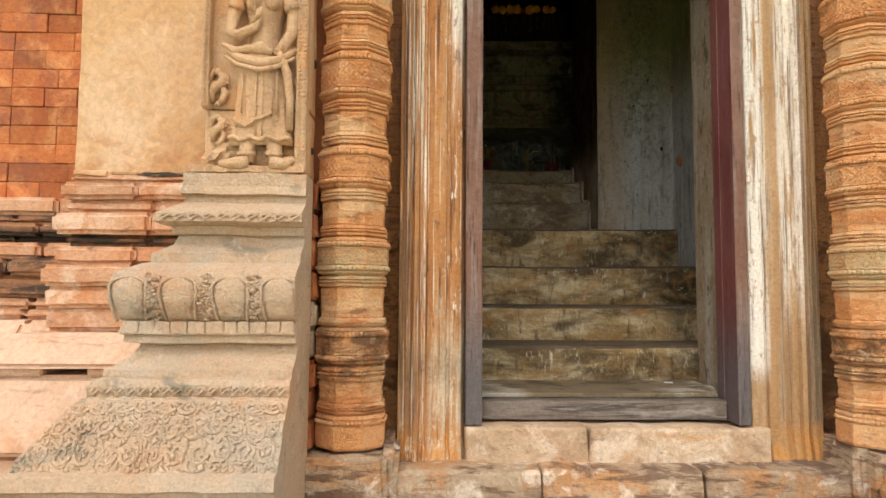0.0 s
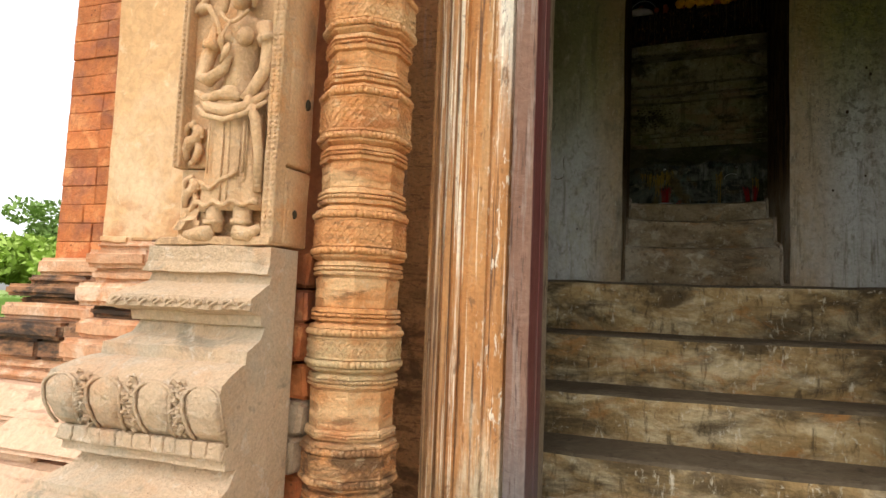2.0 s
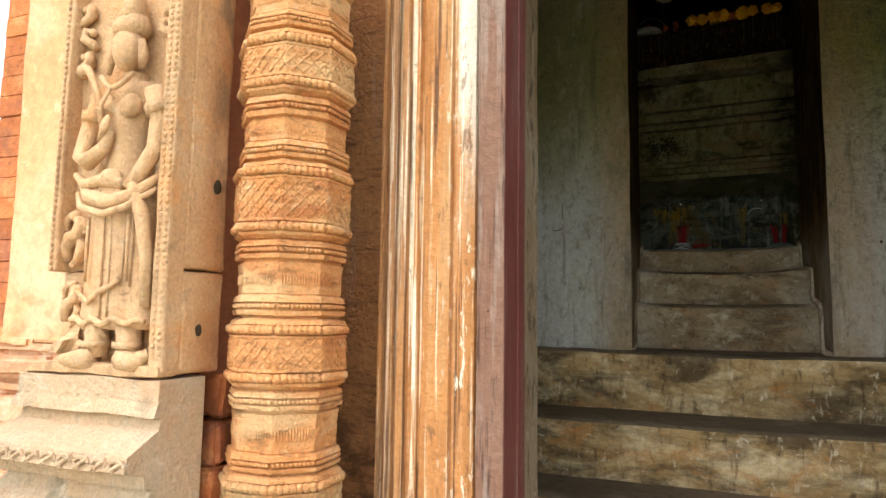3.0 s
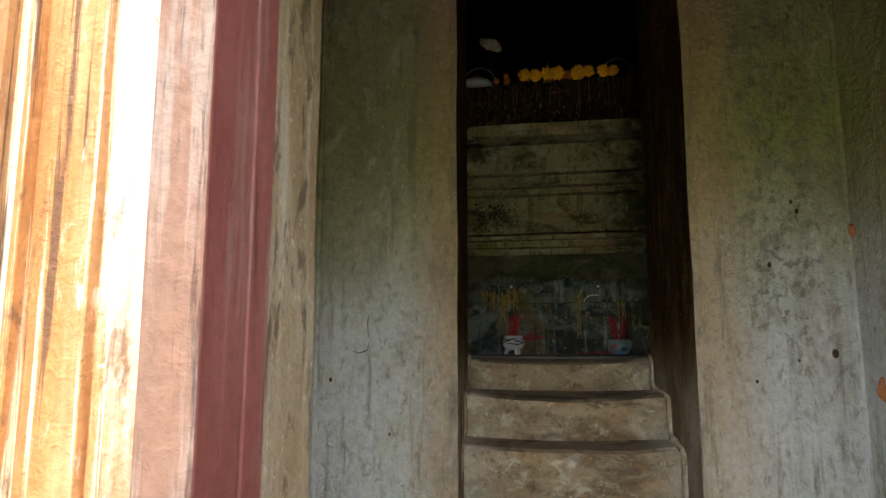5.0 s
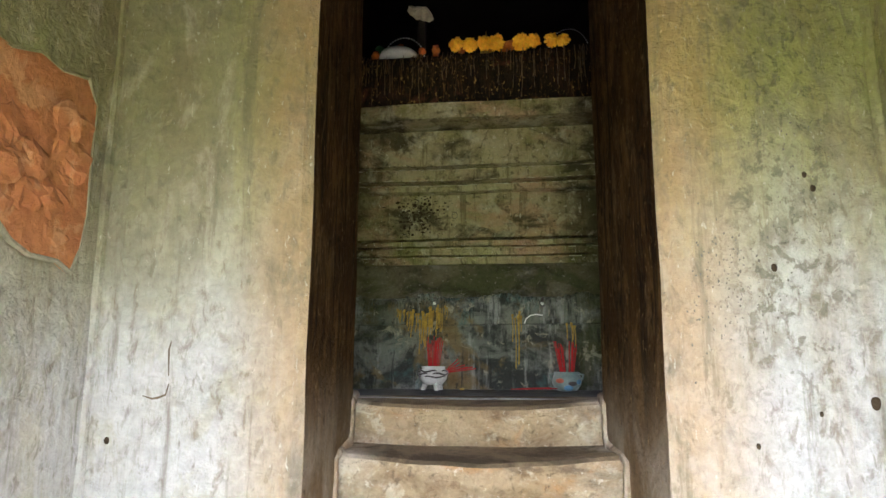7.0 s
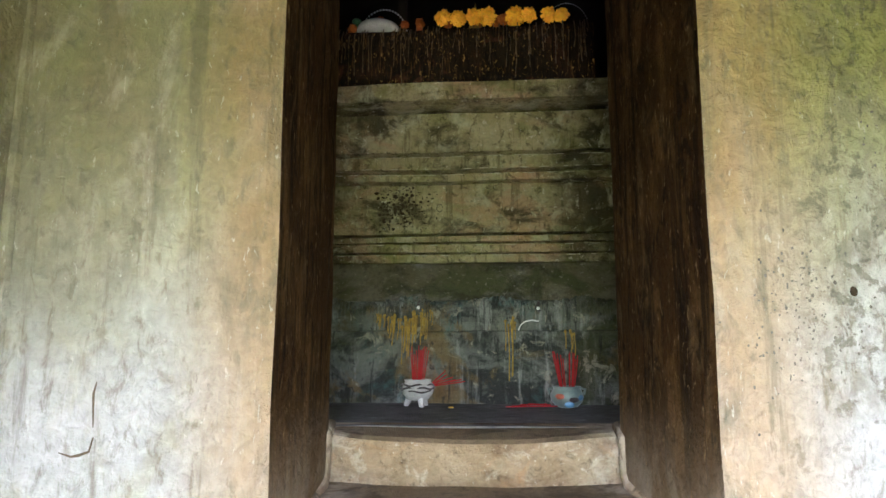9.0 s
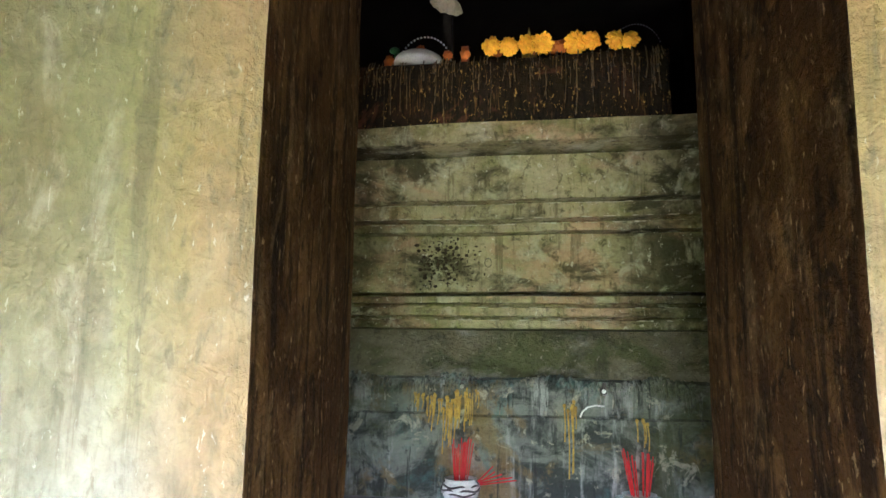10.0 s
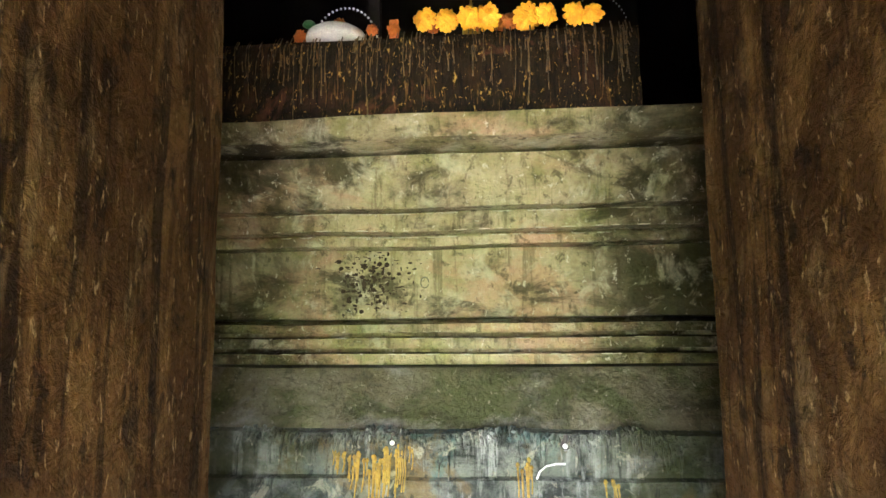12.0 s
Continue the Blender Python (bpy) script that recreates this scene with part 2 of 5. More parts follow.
CREAM = surface("cream door stone", (0.60, 0.44, 0.28), (0.48, 0.32, 0.19), 4, [
    ("noise", (4, 4, 7), 0.50, 0.66, (0.30, 0.18, 0.10), 0.6), ("noise", 3, 0.52, 0.64, (0.56, 0.33, 0.20), 0.7),
    ("noise", 6, 0.50, 0.66, (0.76, 0.63, 0.47), 0.75), ("noise", (5, 5, 9), 0.56, 0.68, (0.56, 0.27, 0.10), 0.65), ("noise", (20, 20, 30), 0.58, 0.68, (0.24, 0.14, 0.08), 0.6)], bump=0.8, grain=60, rand=0.1)
STEP = surface("ochre step stone", (0.235, 0.168, 0.092), (0.30, 0.235, 0.15), 5, [
    ("noise", (7, 7, 14), 0.42, 0.68, (0.115, 0.07, 0.034), 0.75), ("noise", (14, 14, 18), 0.52, 0.72, (0.44, 0.39, 0.295), 0.8),
    ("noise", (3, 3, 7), 0.50, 0.70, (0.05, 0.036, 0.023), 0.75), ("noise", (6, 6, 8), 0.52, 0.72, (0.30, 0.145, 0.045), 0.65),
    ("noise", (6, 6, 6), 0.32, 0.60, (0.42, 0.38, 0.30), 0.55, ("X", 0.44, 0.28)), ("noise", (6, 6, 6), 0.32, 0.60, (0.42, 0.38, 0.30), 0.55, ("X", 0.86, 1.01)),
    ("noise", (36, 36, 30), 0.55, 0.68, (0.07, 0.05, 0.03), 0.6), ("noise", (44, 44, 50), 0.60, 0.70, (0.50, 0.46, 0.37), 0.6)], bump=0.9, grain=55, rand=0.08, spec=0.15)
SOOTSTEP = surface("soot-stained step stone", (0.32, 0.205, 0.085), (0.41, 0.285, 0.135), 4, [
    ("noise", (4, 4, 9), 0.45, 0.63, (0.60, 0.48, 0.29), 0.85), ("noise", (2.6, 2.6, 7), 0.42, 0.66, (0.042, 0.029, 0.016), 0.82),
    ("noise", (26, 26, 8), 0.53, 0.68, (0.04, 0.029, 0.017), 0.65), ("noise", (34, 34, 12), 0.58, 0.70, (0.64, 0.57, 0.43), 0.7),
    # Black stain at the east end; the west end is only set darker.
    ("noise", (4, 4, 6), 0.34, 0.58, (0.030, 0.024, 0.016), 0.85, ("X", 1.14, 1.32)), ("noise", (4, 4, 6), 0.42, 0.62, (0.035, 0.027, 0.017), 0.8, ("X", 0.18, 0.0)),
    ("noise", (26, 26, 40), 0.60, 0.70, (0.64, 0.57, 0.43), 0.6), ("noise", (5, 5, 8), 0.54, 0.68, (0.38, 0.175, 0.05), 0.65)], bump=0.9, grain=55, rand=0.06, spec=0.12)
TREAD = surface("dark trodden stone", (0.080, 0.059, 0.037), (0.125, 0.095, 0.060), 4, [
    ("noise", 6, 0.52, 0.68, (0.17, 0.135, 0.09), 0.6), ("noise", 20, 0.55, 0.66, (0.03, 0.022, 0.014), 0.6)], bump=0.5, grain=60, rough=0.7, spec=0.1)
DUSTTREAD = surface("dusty passage tread", (0.155, 0.112, 0.064), (0.22, 0.165, 0.10), 5, [
    ("noise", 5, 0.46, 0.62, (0.055, 0.042, 0.026), 0.8), ("noise", (6, 6, 6), 0.40, 0.60, (0.42, 0.37, 0.29), 0.8, ("X", 0.42, 0.28)),
    ("noise", (6, 6, 6), 0.40, 0.60, (0.42, 0.37, 0.29), 0.8, ("X", 0.88, 1.02))], bump=0.5, grain=60, spec=0.12)
WHITE = surface("stained lime plaster", (0.44, 0.44, 0.425), (0.375, 0.37, 0.345), 2.2, [
    ("streak", 10, 0.44, 0.68, (0.33, 0.315, 0.27), 0.5), ("streak", 18, 0.52, 0.68, (0.48, 0.475, 0.46), 0.45, ("Z", 2.9, 2.4)),
    ("streak", 7, 0.52, 0.68, (0.275, 0.225, 0.15), 0.45), ("noise", (60, 60, 30), 0.55, 0.70, (0.50, 0.49, 0.46), 0.4, ("Z", 2.95, 2.5)),
    # Z layers: green moss stain, deepened to paint the weaker light high up.
    ("noise", (2.6, 2.6, 1.2), 0.12, 0.52, (0.215, 0.218, 0.055), 0.92, ("Z", 2.32, 2.98)), ("noise", (8, 8, 3), 0.44, 0.64, (0.32, 0.315, 0.13), 0.7, ("Z", 2.4, 2.9)),
    ("noise", (3, 3, 1.2), 0.50, 0.66, (0.16, 0.10, 0.04), 0.7, ("Z", 2.4, 3.05)),
    # Western half: olive layer painted in to dim over-bright plaster.
    ("noise", (4, 4, 1.6), 0.18, 0.58, (0.190, 0.175, 0.105), 0.7, ("X", 0.45, 0.40), ("Z", 2.30, 2.62)), ("noise", (11, 11, 5), 0.50, 0.66, (0.36, 0.34, 0.25), 0.6, ("X", 0.45, 0.40)),
    ("noise", (5, 5, 2), 0.15, 0.60, (0.315, 0.20, 0.088), 0.75, ("X", 1.30, 1.06), ("X", 0.6, 0.8)),
    ("noise", (5, 5, 2), 0.12, 0.56, (0.285, 0.19, 0.09), 0.8, ("X", 0.07, 0.25), ("X", 0.5, 0.4)),
    ("noise", (14, 14, 10), 0.48, 0.62, (0.15, 0.135, 0.085), 0.55, ("X", 1.10, 1.24), ("X", 1.46, 1.36), ("Z", 2.25, 2.45)),
    ("noise", (38, 38, 30), 0.52, 0.62, (0.085, 0.075, 0.045), 0.65, ("X", 1.10, 1.24), ("X", 1.46, 1.36), ("Z", 2.15, 2.4)),
    ("streak", 26, 0.54, 0.68, (0.13, 0.115, 0.070), 0.6), ("noise", (6, 6, 3), 0.54, 0.74, (0.085, 0.08, 0.055), 0.65),
    ("noise", (16, 16, 9), 0.55, 0.69, (0.18, 0.155, 0.10), 0.5), ("noise", (34, 34, 16), 0.54, 0.67, (0.14, 0.12, 0.075), 0.6), ("noise", (80, 80, 26), 0.54, 0.66, (0.19, 0.17, 0.12), 0.3),
    ("spots", 8, 0.015, 0.035, (0.036, 0.03, 0.025), 0.8), ("noise", (90, 90, 40), 0.61, 0.69, (0.52, 0.50, 0.42), 0.5)], bump=0.9, grain=45, lumps=14)
MOULDGREY = surface("grey mould", (0.17, 0.155, 0.12), (0.10, 0.09, 0.07), 20)
REVEAL = surface("pale flaking reveal stone", (0.3312, 0.2664, 0.1872), (0.2448, 0.1656, 0.09), 3, [
    ("streak", 12, 0.48, 0.66, (0.4176, 0.3744, 0.3096), 0.7), ("noise", (16, 16, 7), 0.53, 0.64, (0.0864, 0.0576, 0.0324), 0.8),
    ("noise", 50, 0.60, 0.7, (0.54, 0.4896, 0.396), 0.6)], bump=0.7, grain=50)
# Brown passage plaster; the reveals' weaker light is put into its near-black base.
BROWN = surface("shaded brown plaster", (0.027, 0.0125, 0.0038), (0.052, 0.025, 0.0075), 3, [
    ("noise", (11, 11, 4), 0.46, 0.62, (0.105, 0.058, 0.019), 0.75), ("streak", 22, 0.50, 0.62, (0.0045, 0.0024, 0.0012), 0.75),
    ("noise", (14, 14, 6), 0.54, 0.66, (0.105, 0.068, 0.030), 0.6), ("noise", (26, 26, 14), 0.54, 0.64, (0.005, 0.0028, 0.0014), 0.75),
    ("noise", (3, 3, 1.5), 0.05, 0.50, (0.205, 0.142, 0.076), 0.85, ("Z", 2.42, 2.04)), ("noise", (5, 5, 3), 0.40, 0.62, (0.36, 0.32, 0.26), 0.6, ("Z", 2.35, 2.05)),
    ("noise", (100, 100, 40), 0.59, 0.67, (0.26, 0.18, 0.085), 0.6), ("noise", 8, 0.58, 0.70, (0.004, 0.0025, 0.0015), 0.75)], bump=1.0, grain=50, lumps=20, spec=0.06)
ALTAR = surface("mossy altar stone, ends shaded", (0.40, 0.35, 0.205), (0.29, 0.245, 0.12), 3, [
    ("noise", 3, 0.46, 0.64, (0.18, 0.18, 0.058), 0.75), ("noise", (3, 3, 5), 0.49, 0.63, (0.40, 0.255, 0.15), 0.75),
    # X layers: black mould at the right end, painted shade at both ends.
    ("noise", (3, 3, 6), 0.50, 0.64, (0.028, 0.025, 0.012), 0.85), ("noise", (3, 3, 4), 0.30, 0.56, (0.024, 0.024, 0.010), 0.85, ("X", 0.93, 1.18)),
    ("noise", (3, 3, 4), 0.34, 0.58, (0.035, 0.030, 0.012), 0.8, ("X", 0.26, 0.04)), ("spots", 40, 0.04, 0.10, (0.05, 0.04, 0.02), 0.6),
    ("streak", 26, 0.52, 0.66, (0.085, 0.07, 0.03), 0.65), ("noise", (30, 30, 24), 0.54, 0.66, (0.06, 0.05, 0.022), 0.7),
    ("noise", 10, 0.52, 0.68, (0.47, 0.44, 0.295), 0.65), ("noise", (50, 50, 40), 0.60, 0.68, (0.64, 0.60, 0.46), 0.6)], bump=1.0, grain=60, spec=0.12)
CHIPPED = surface("chipped pale plaster", (0.50, 0.46, 0.34), (0.36, 0.32, 0.22), 20, bump=0.4)
# Darker tone of the altar stone; pale patches fade out at the right end.
MOSS = surface("dark altar slope stone", (0.165, 0.145, 0.095), (0.115, 0.10, 0.055), 3, [
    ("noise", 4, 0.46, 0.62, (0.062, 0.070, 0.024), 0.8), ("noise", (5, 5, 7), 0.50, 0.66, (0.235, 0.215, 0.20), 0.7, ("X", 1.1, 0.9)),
    ("noise", (3, 3, 4), 0.50, 0.64, (0.028, 0.025, 0.013), 0.8), ("streak", 24, 0.54, 0.66, (0.05, 0.044, 0.026), 0.6),
    ("noise", (50, 50, 50), 0.60, 0.67, (0.30, 0.27, 0.215), 0.6)], bump=0.9, grain=60, spec=0.12)
BLUED = surface("wax-streaked altar base stone", (0.125, 0.130, 0.108), (0.19, 0.192, 0.16), 4, [
    ("noise", (5, 5, 8), 0.44, 0.58, (0.022, 0.025, 0.021), 0.9), ("streak", 20, 0.52, 0.64, (0.33, 0.335, 0.30), 0.7),
    ("noise", 6, 0.50, 0.62, (0.165, 0.115, 0.042), 0.75), ("noise", 4, 0.54, 0.66, (0.070, 0.135, 0.128), 0.65),
    # Both ends of the base block go darker and greener.
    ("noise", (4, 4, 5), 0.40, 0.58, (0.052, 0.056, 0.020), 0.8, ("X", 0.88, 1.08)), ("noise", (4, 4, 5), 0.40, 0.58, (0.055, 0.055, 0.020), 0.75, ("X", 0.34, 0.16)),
    ("streak", 28, 0.55, 0.65, (0.022, 0.024, 0.021), 0.75), ("noise", (30, 30, 22), 0.56, 0.66, (0.028, 0.028, 0.024), 0.75),
    ("noise", (14, 14, 14), 0.59, 0.66, (0.36, 0.33, 0.24), 0.65)], bump=0.95, grain=60, rough=0.7, spec=0.15)
SOOT = surface("soot and wax crusted stone", (0.010, 0.0065, 0.0035), (0.022, 0.0135, 0.0065), 5, [
    ("noise", (5, 5, 3), 0.52, 0.66, (0.055, 0.024, 0.012), 0.8), ("noise", (70, 70, 7), 0.50, 0.60, (0.005, 0.004, 0.003), 0.9),
    ("noise", (90, 90, 9), 0.58, 0.65, (0.16, 0.085, 0.025), 0.75), ("noise", (90, 90, 45), 0.60, 0.66, (0.48, 0.30, 0.075), 0.85),
    ("noise", 6, 0.58, 0.68, (0.13, 0.048, 0.025), 0.6)], bump=0.9, grain=50, rough=0.5, spec=0.12)
# Plaster of the unlit chamber: the darkness there is put into the colour.
CELLAR = surface("near-black unlit chamber plaster", (0.014, 0.012, 0.009), (0.022, 0.019, 0.014), 2, spec=0.05)
# Soot black for the altar flecks; also paints the shade inside holes.
PITCH = surface("black soot", (0.035, 0.025, 0.016), (0.055, 0.04, 0.024), 30, spec=0.05, rough=0.95, bump=0.1)
DUST = surface("dusty altar floor", (0.150, 0.150, 0.140), (0.090, 0.088, 0.078), 6, [("noise", 15, 0.54, 0.68, (0.23, 0.24, 0.235), 0.7), ("noise", 30, 0.58, 0.68, (0.26, 0.25, 0.22), 0.6), ("noise", 9, 0.55, 0.66, (0.056, 0.056, 0.056), 0.8)])
BARE = surface("bare brick under plaster", (0.37, 0.155, 0.056), (0.29, 0.105, 0.036), 6, [
    ("noise", 8, 0.55, 0.62, (0.405, 0.2025, 0.09), 0.8), ("noise", 18, 0.68, 0.74, (0.0675, 0.045, 0.0375), 0.7)], bump=0.6, grain=50)
GRASS = surface("mown grass", (0.20, 0.30, 0.05), (0.28, 0.36, 0.09), 0.3, [("noise", 0.15, 0.5, 0.7, (0.34, 0.36, 0.16), 0.5)], bump=0.3, grain=12)
PAVING = surface("pale stone paving", (0.52, 0.47, 0.40), (0.45, 0.40, 0.33), 1.5, [("noise", 4, 0.55, 0.7, (0.58, 0.53, 0.46), 0.6)], bump=0.4)
LEAF = surface("bright foliage", (0.28, 0.42, 0.06), (0.38, 0.50, 0.10), 0.9, bump=0, rough=0.6)
DEEPLEAF = surface("dark foliage", (0.15, 0.26, 0.05), (0.24, 0.36, 0.08), 0.9, bump=0, rough=0.6)
BARK = surface("bark", (0.12, 0.09, 0.06), (0.18, 0.14, 0.1), 4)
CERAMIC = plain("white glazed ceramic", (0.55, 0.54, 0.49), 0.25)
INK = plain("dark brown glaze", (0.05, 0.035, 0.03), 0.3)
BLUE = plain("blue glaze", (0.08, 0.22, 0.36), 0.3)
RUST = plain("rust-red glaze", (0.42, 0.10, 0.05), 0.35)
CELADON = surface("pale green glaze", (0.20, 0.25, 0.215), (0.14, 0.19, 0.17), 20, rough=0.3, bump=0.05)
STICK = plain("red incense stick", (0.40, 0.028, 0.028), 0.8, 0.0, 0.15)
ASH = plain("grey ash", (0.3, 0.29, 0.27), 0.95)
MARIGOLD = surface("marigold petal", (0.92, 0.50, 0.012), (0.86, 0.34, 0.008), 40, rough=0.6, bump=0.1)
OLDGOLD = surface("wilted marigold petal", (0.45, 0.13, 0.015), (0.33, 0.08, 0.01), 40, rough=0.7, bump=0.1)
WAX = surface("yellow candle wax", (0.42, 0.27, 0.035), (0.20, 0.12, 0.02), 40, rough=0.5, bump=0.15)
PALEWAX = surface("pale candle wax", (0.21, 0.13, 0.038), (0.015, 0.011, 0.007), 45, rough=0.45, bump=0.15)
PEARL = plain("white bead", (0.8, 0.8, 0.76), 0.3)
CLOTH = surface("dusty pale cloth", (0.42, 0.37, 0.24), (0.28, 0.24, 0.15), 12, bump=0.4)
ORANGECLOTH = plain("orange cloth", (0.55, 0.14, 0.03), 0.8)
GREENLEAF = plain("green plastic", (0.05, 0.2, 0.06), 0.5)


# ---- geometry helpers ----
def part(name, bm, material, parent=None, label="", smooth=False):
    me = bpy.data.meshes.new(name)
    bm.normal_update()
    bm.to_mesh(me)
    bm.free()
    me.materials.append(material)
    if smooth:
        me.polygons.foreach_set("use_smooth", [True] * len(me.polygons))
    ob = new(name, me)
    ob.parent = parent
    return tagged(ob, label) if label else ob


def thing(name, label, category, group="", kind="", at=(0, 0, 0)):
    ob = new(name)
    ob.location = at
    ob.empty_display_size = 0.05
    return tagged(ob, label, category, group, kind)


def setting(name, bm, material, label="", smooth=False):
    return tagged(part(name, bm, material, None, "", smooth), label, "", "", "structure")


def fresh():
    return bmesh.new()


def put_box(bm, x0, x1, y0, y1, z0, z1, bevel=0.0, seg=2):
    got = bmesh.ops.create_cube(bm, size=1)["verts"]
    for v in got:
        v.co = Vector(((x0 + x1) / 2 + v.co.x * (x1 - x0), (y0 + y1) / 2 + v.co.y * (y1 - y0), (z0 + z1) / 2 + v.co.z * (z1 - z0)))
    if bevel:
        edges = list({e for v in got for e in v.link_edges})
        bmesh.ops.bevel(bm, geom=edges, offset=bevel, segments=seg, affect="EDGES")
    return bm


def box(*a, **k):
    return put_box(fresh(), *a, **k)


def ruffle(bm, amount, size, seed=0.0):
    """Uneven surface: shift every vertex by smooth noise."""
    for v in bm.verts:
        v.co += noise.noise_vector(v.co * size + Vector((seed, seed * 1.7, seed * 0.6))) * amount
        v.co += noise.noise_vector(v.co * size * 3.7 + Vector((seed, 5, 1))) * amount * 0.35
    return bm


def slab(x0, x1, y0, y1, z0, z1, cell=0.06, amount=0.006, size=5.0, bevel=0.012):
    """A block cut fine enough to be uneven, with rounded edges."""
    bm = box(x0, x1, y0, y1, z0, z1)
    for axis, (lo, hi) in enumerate(((x0, x1), (y0, y1), (z0, z1))):
        n = min(60, int((hi - lo) / cell))
        normal = Vector([1.0 if i == axis else 0.0 for i in range(3)])
        cuts = [lo + (hi - lo) * i / (n + 1) for i in range(1, n + 1)]
        if bevel and hi - lo > 4 * bevel:
            cuts += [lo + bevel, hi - bevel]
        for c in cuts:
            bmesh.ops.bisect_plane(bm, geom=bm.verts[:] + bm.edges[:] + bm.faces[:], plane_co=normal * c, plane_no=normal)
    if bevel:
        mid, half = Vector(((x0 + x1) / 2, (y0 + y1) / 2, (z0 + z1) / 2)), Vector(((x1 - x0) / 2, (y1 - y0) / 2, (z1 - z0) / 2))
        for v in bm.verts:
            d = v.co - mid
            on = [i for i in range(3) if abs(abs(d[i]) - half[i]) < 1e-5]
            if len(on) > 1:
                for i in on:
                    v.co[i] -= math.copysign(bevel * (0.3 if len(on) == 2 else 0.42), d[i])
    return ruffle(bm, amount, size, x0 + z0)


def sweep(rows, n=1, closed=False):
    """Skin between rows of points (each row the same length)."""
    bm = fresh()
    grid = [[bm.verts.new(p) for p in row] for row in rows]
    for r0, r1 in zip(grid, grid[1:]):
        for i in range(len(r0) - (0 if closed else 1)):
            j = (i + 1) % len(r0)
            bm.faces.new((r0[i], r0[j], r1[j], r1[i]))
    return bm, grid


def lathe(profile, sides=32, at=(0, 0, 0), turn=0.0):
    rows = []
    for r, z in profile:
        rows.append([(at[0] + r * math.cos(turn + 2 * math.pi * i / sides), at[1] + r * math.sin(turn + 2 * math.pi * i / sides), at[2] + z) for i in range(sides)])
    bm, grid = sweep(rows, closed=True)
    for ring in (grid[0], grid[-1]):
        bm.faces.new(ring)
    bmesh.ops.recalc_face_normals(bm, faces=bm.faces[:])
    return bm


def put_tube(bm, pts, radii, n=6):
    rings = []
    pts = [Vector(p) for p in pts]
    for k, p in enumerate(pts):
        way = (pts[min(k + 1, len(pts) - 1)] - pts[max(k - 1, 0)]).normalized()
        side = way.orthogonal().normalized()
        up = way.cross(side)
        r = radii[k] if isinstance(radii, (list, tuple)) else radii
        rings.append([bm.verts.new(p + r * (math.cos(2 * math.pi * i / n) * side + math.sin(2 * math.pi * i / n) * up)) for i in range(n)])
    for a, b in zip(rings, rings[1:]):
        for off in [min(range(n), key=lambda o: sum((a[i].co - b[(i + o) % n].co).length for i in range(n)))]:
            for i in range(n):
                bm.faces.new((a[i], a[(i + 1) % n], b[(i + 1 + off) % n], b[(i + off) % n]))
    bm.faces.new(rings[0][::-1])
    bm.faces.new(rings[-1])
    return bm


def put_ball(bm, centre, radii, rings=8, sides=12, turn=None):
    got = bmesh.ops.create_uvsphere(bm, u_segments=sides, v_segments=rings, radius=1)["verts"]
    radii = radii if isinstance(radii, tuple) else (radii,) * 3
    for v in got:
        p = Vector((v.co.x * radii[0], v.co.y * radii[1], v.co.z * radii[2]))
        v.co = (turn @ p if turn else p) + Vector(centre)
    return bm


# ---- ground and distance ----
ground = setting("ground", box(-400, 400, -400, 400, -0.35, -0.03), GRASS, "mown grass lawn reaching to the horizon")
pavement = setting("pavement", slab(-4.5, 4.5, -4, 3.0, -0.2, 0.0, 0.3, 0.006), PAVING, "sandy worn stone paving before the temple")


def leaves(name, parent, centre, radii, count, size, material, seed):
    rng = random.Random(seed)
    bm = fresh()
    clumps = [(Vector((rng.gauss(0, 0.45), rng.gauss(0, 0.45), rng.gauss(0, 0.4))), rng.uniform(0.25, 0.5)) for _ in range(40)]
    for _ in range(count):
        c, r = rng.choice(clumps)
        q = c + Vector((rng.gauss(0, 1), rng.gauss(0, 1), rng.gauss(0, 1))).normalized() * r * rng.uniform(0.6, 1.05)
        p = Vector(centre) + Vector((q.x * radii[0], q.y * radii[1], q.z * radii[2]))
        a = Vector((rng.gauss(0, 1), rng.gauss(0, 1), rng.gauss(0, 1))).normalized()
        b = a.orthogonal().normalized()
        s = size * rng.uniform(0.6, 1.3)
        bm.faces.new([bm.verts.new(p + w) for w in (a * s, b * s * 0.45, -a * s, -b * s * 0.45)])
    return part(name, bm, material, parent)


def tree(x, y, height, spread, material, label, seed):
    t = thing("tree", label, "tree", "trees beyond the lawn", at=(x, y, -0.03))
    rng = random.Random(seed)
    bm = fresh()
    put_tube(bm, [(0, 0, -0.05), (0.05, 0, height * 0.2), (0.15, 0.1, height * 0.42)], [height * 0.035, height * 0.026, height * 0.018], 9)
    for k in range(6):
        a = k * 1.05 + rng.random()
        end = (math.cos(a) * spread * 0.55, math.sin(a) * spread * 0.55, height * rng.uniform(0.55, 0.85))
        put_tube(bm, [(0.1, 0.05, height * 0.32), (end[0] * 0.4, end[1] * 0.4, height * 0.5), end], [height * 0.016, height * 0.01, height * 0.004], 6)
    part("trunk", bm, BARK, t)
    leaves("crown", t, (0, 0, height * 0.64), (spread * 0.75, spread * 0.75, height * 0.38), 7000, spread * 0.06, material, seed)
    return t


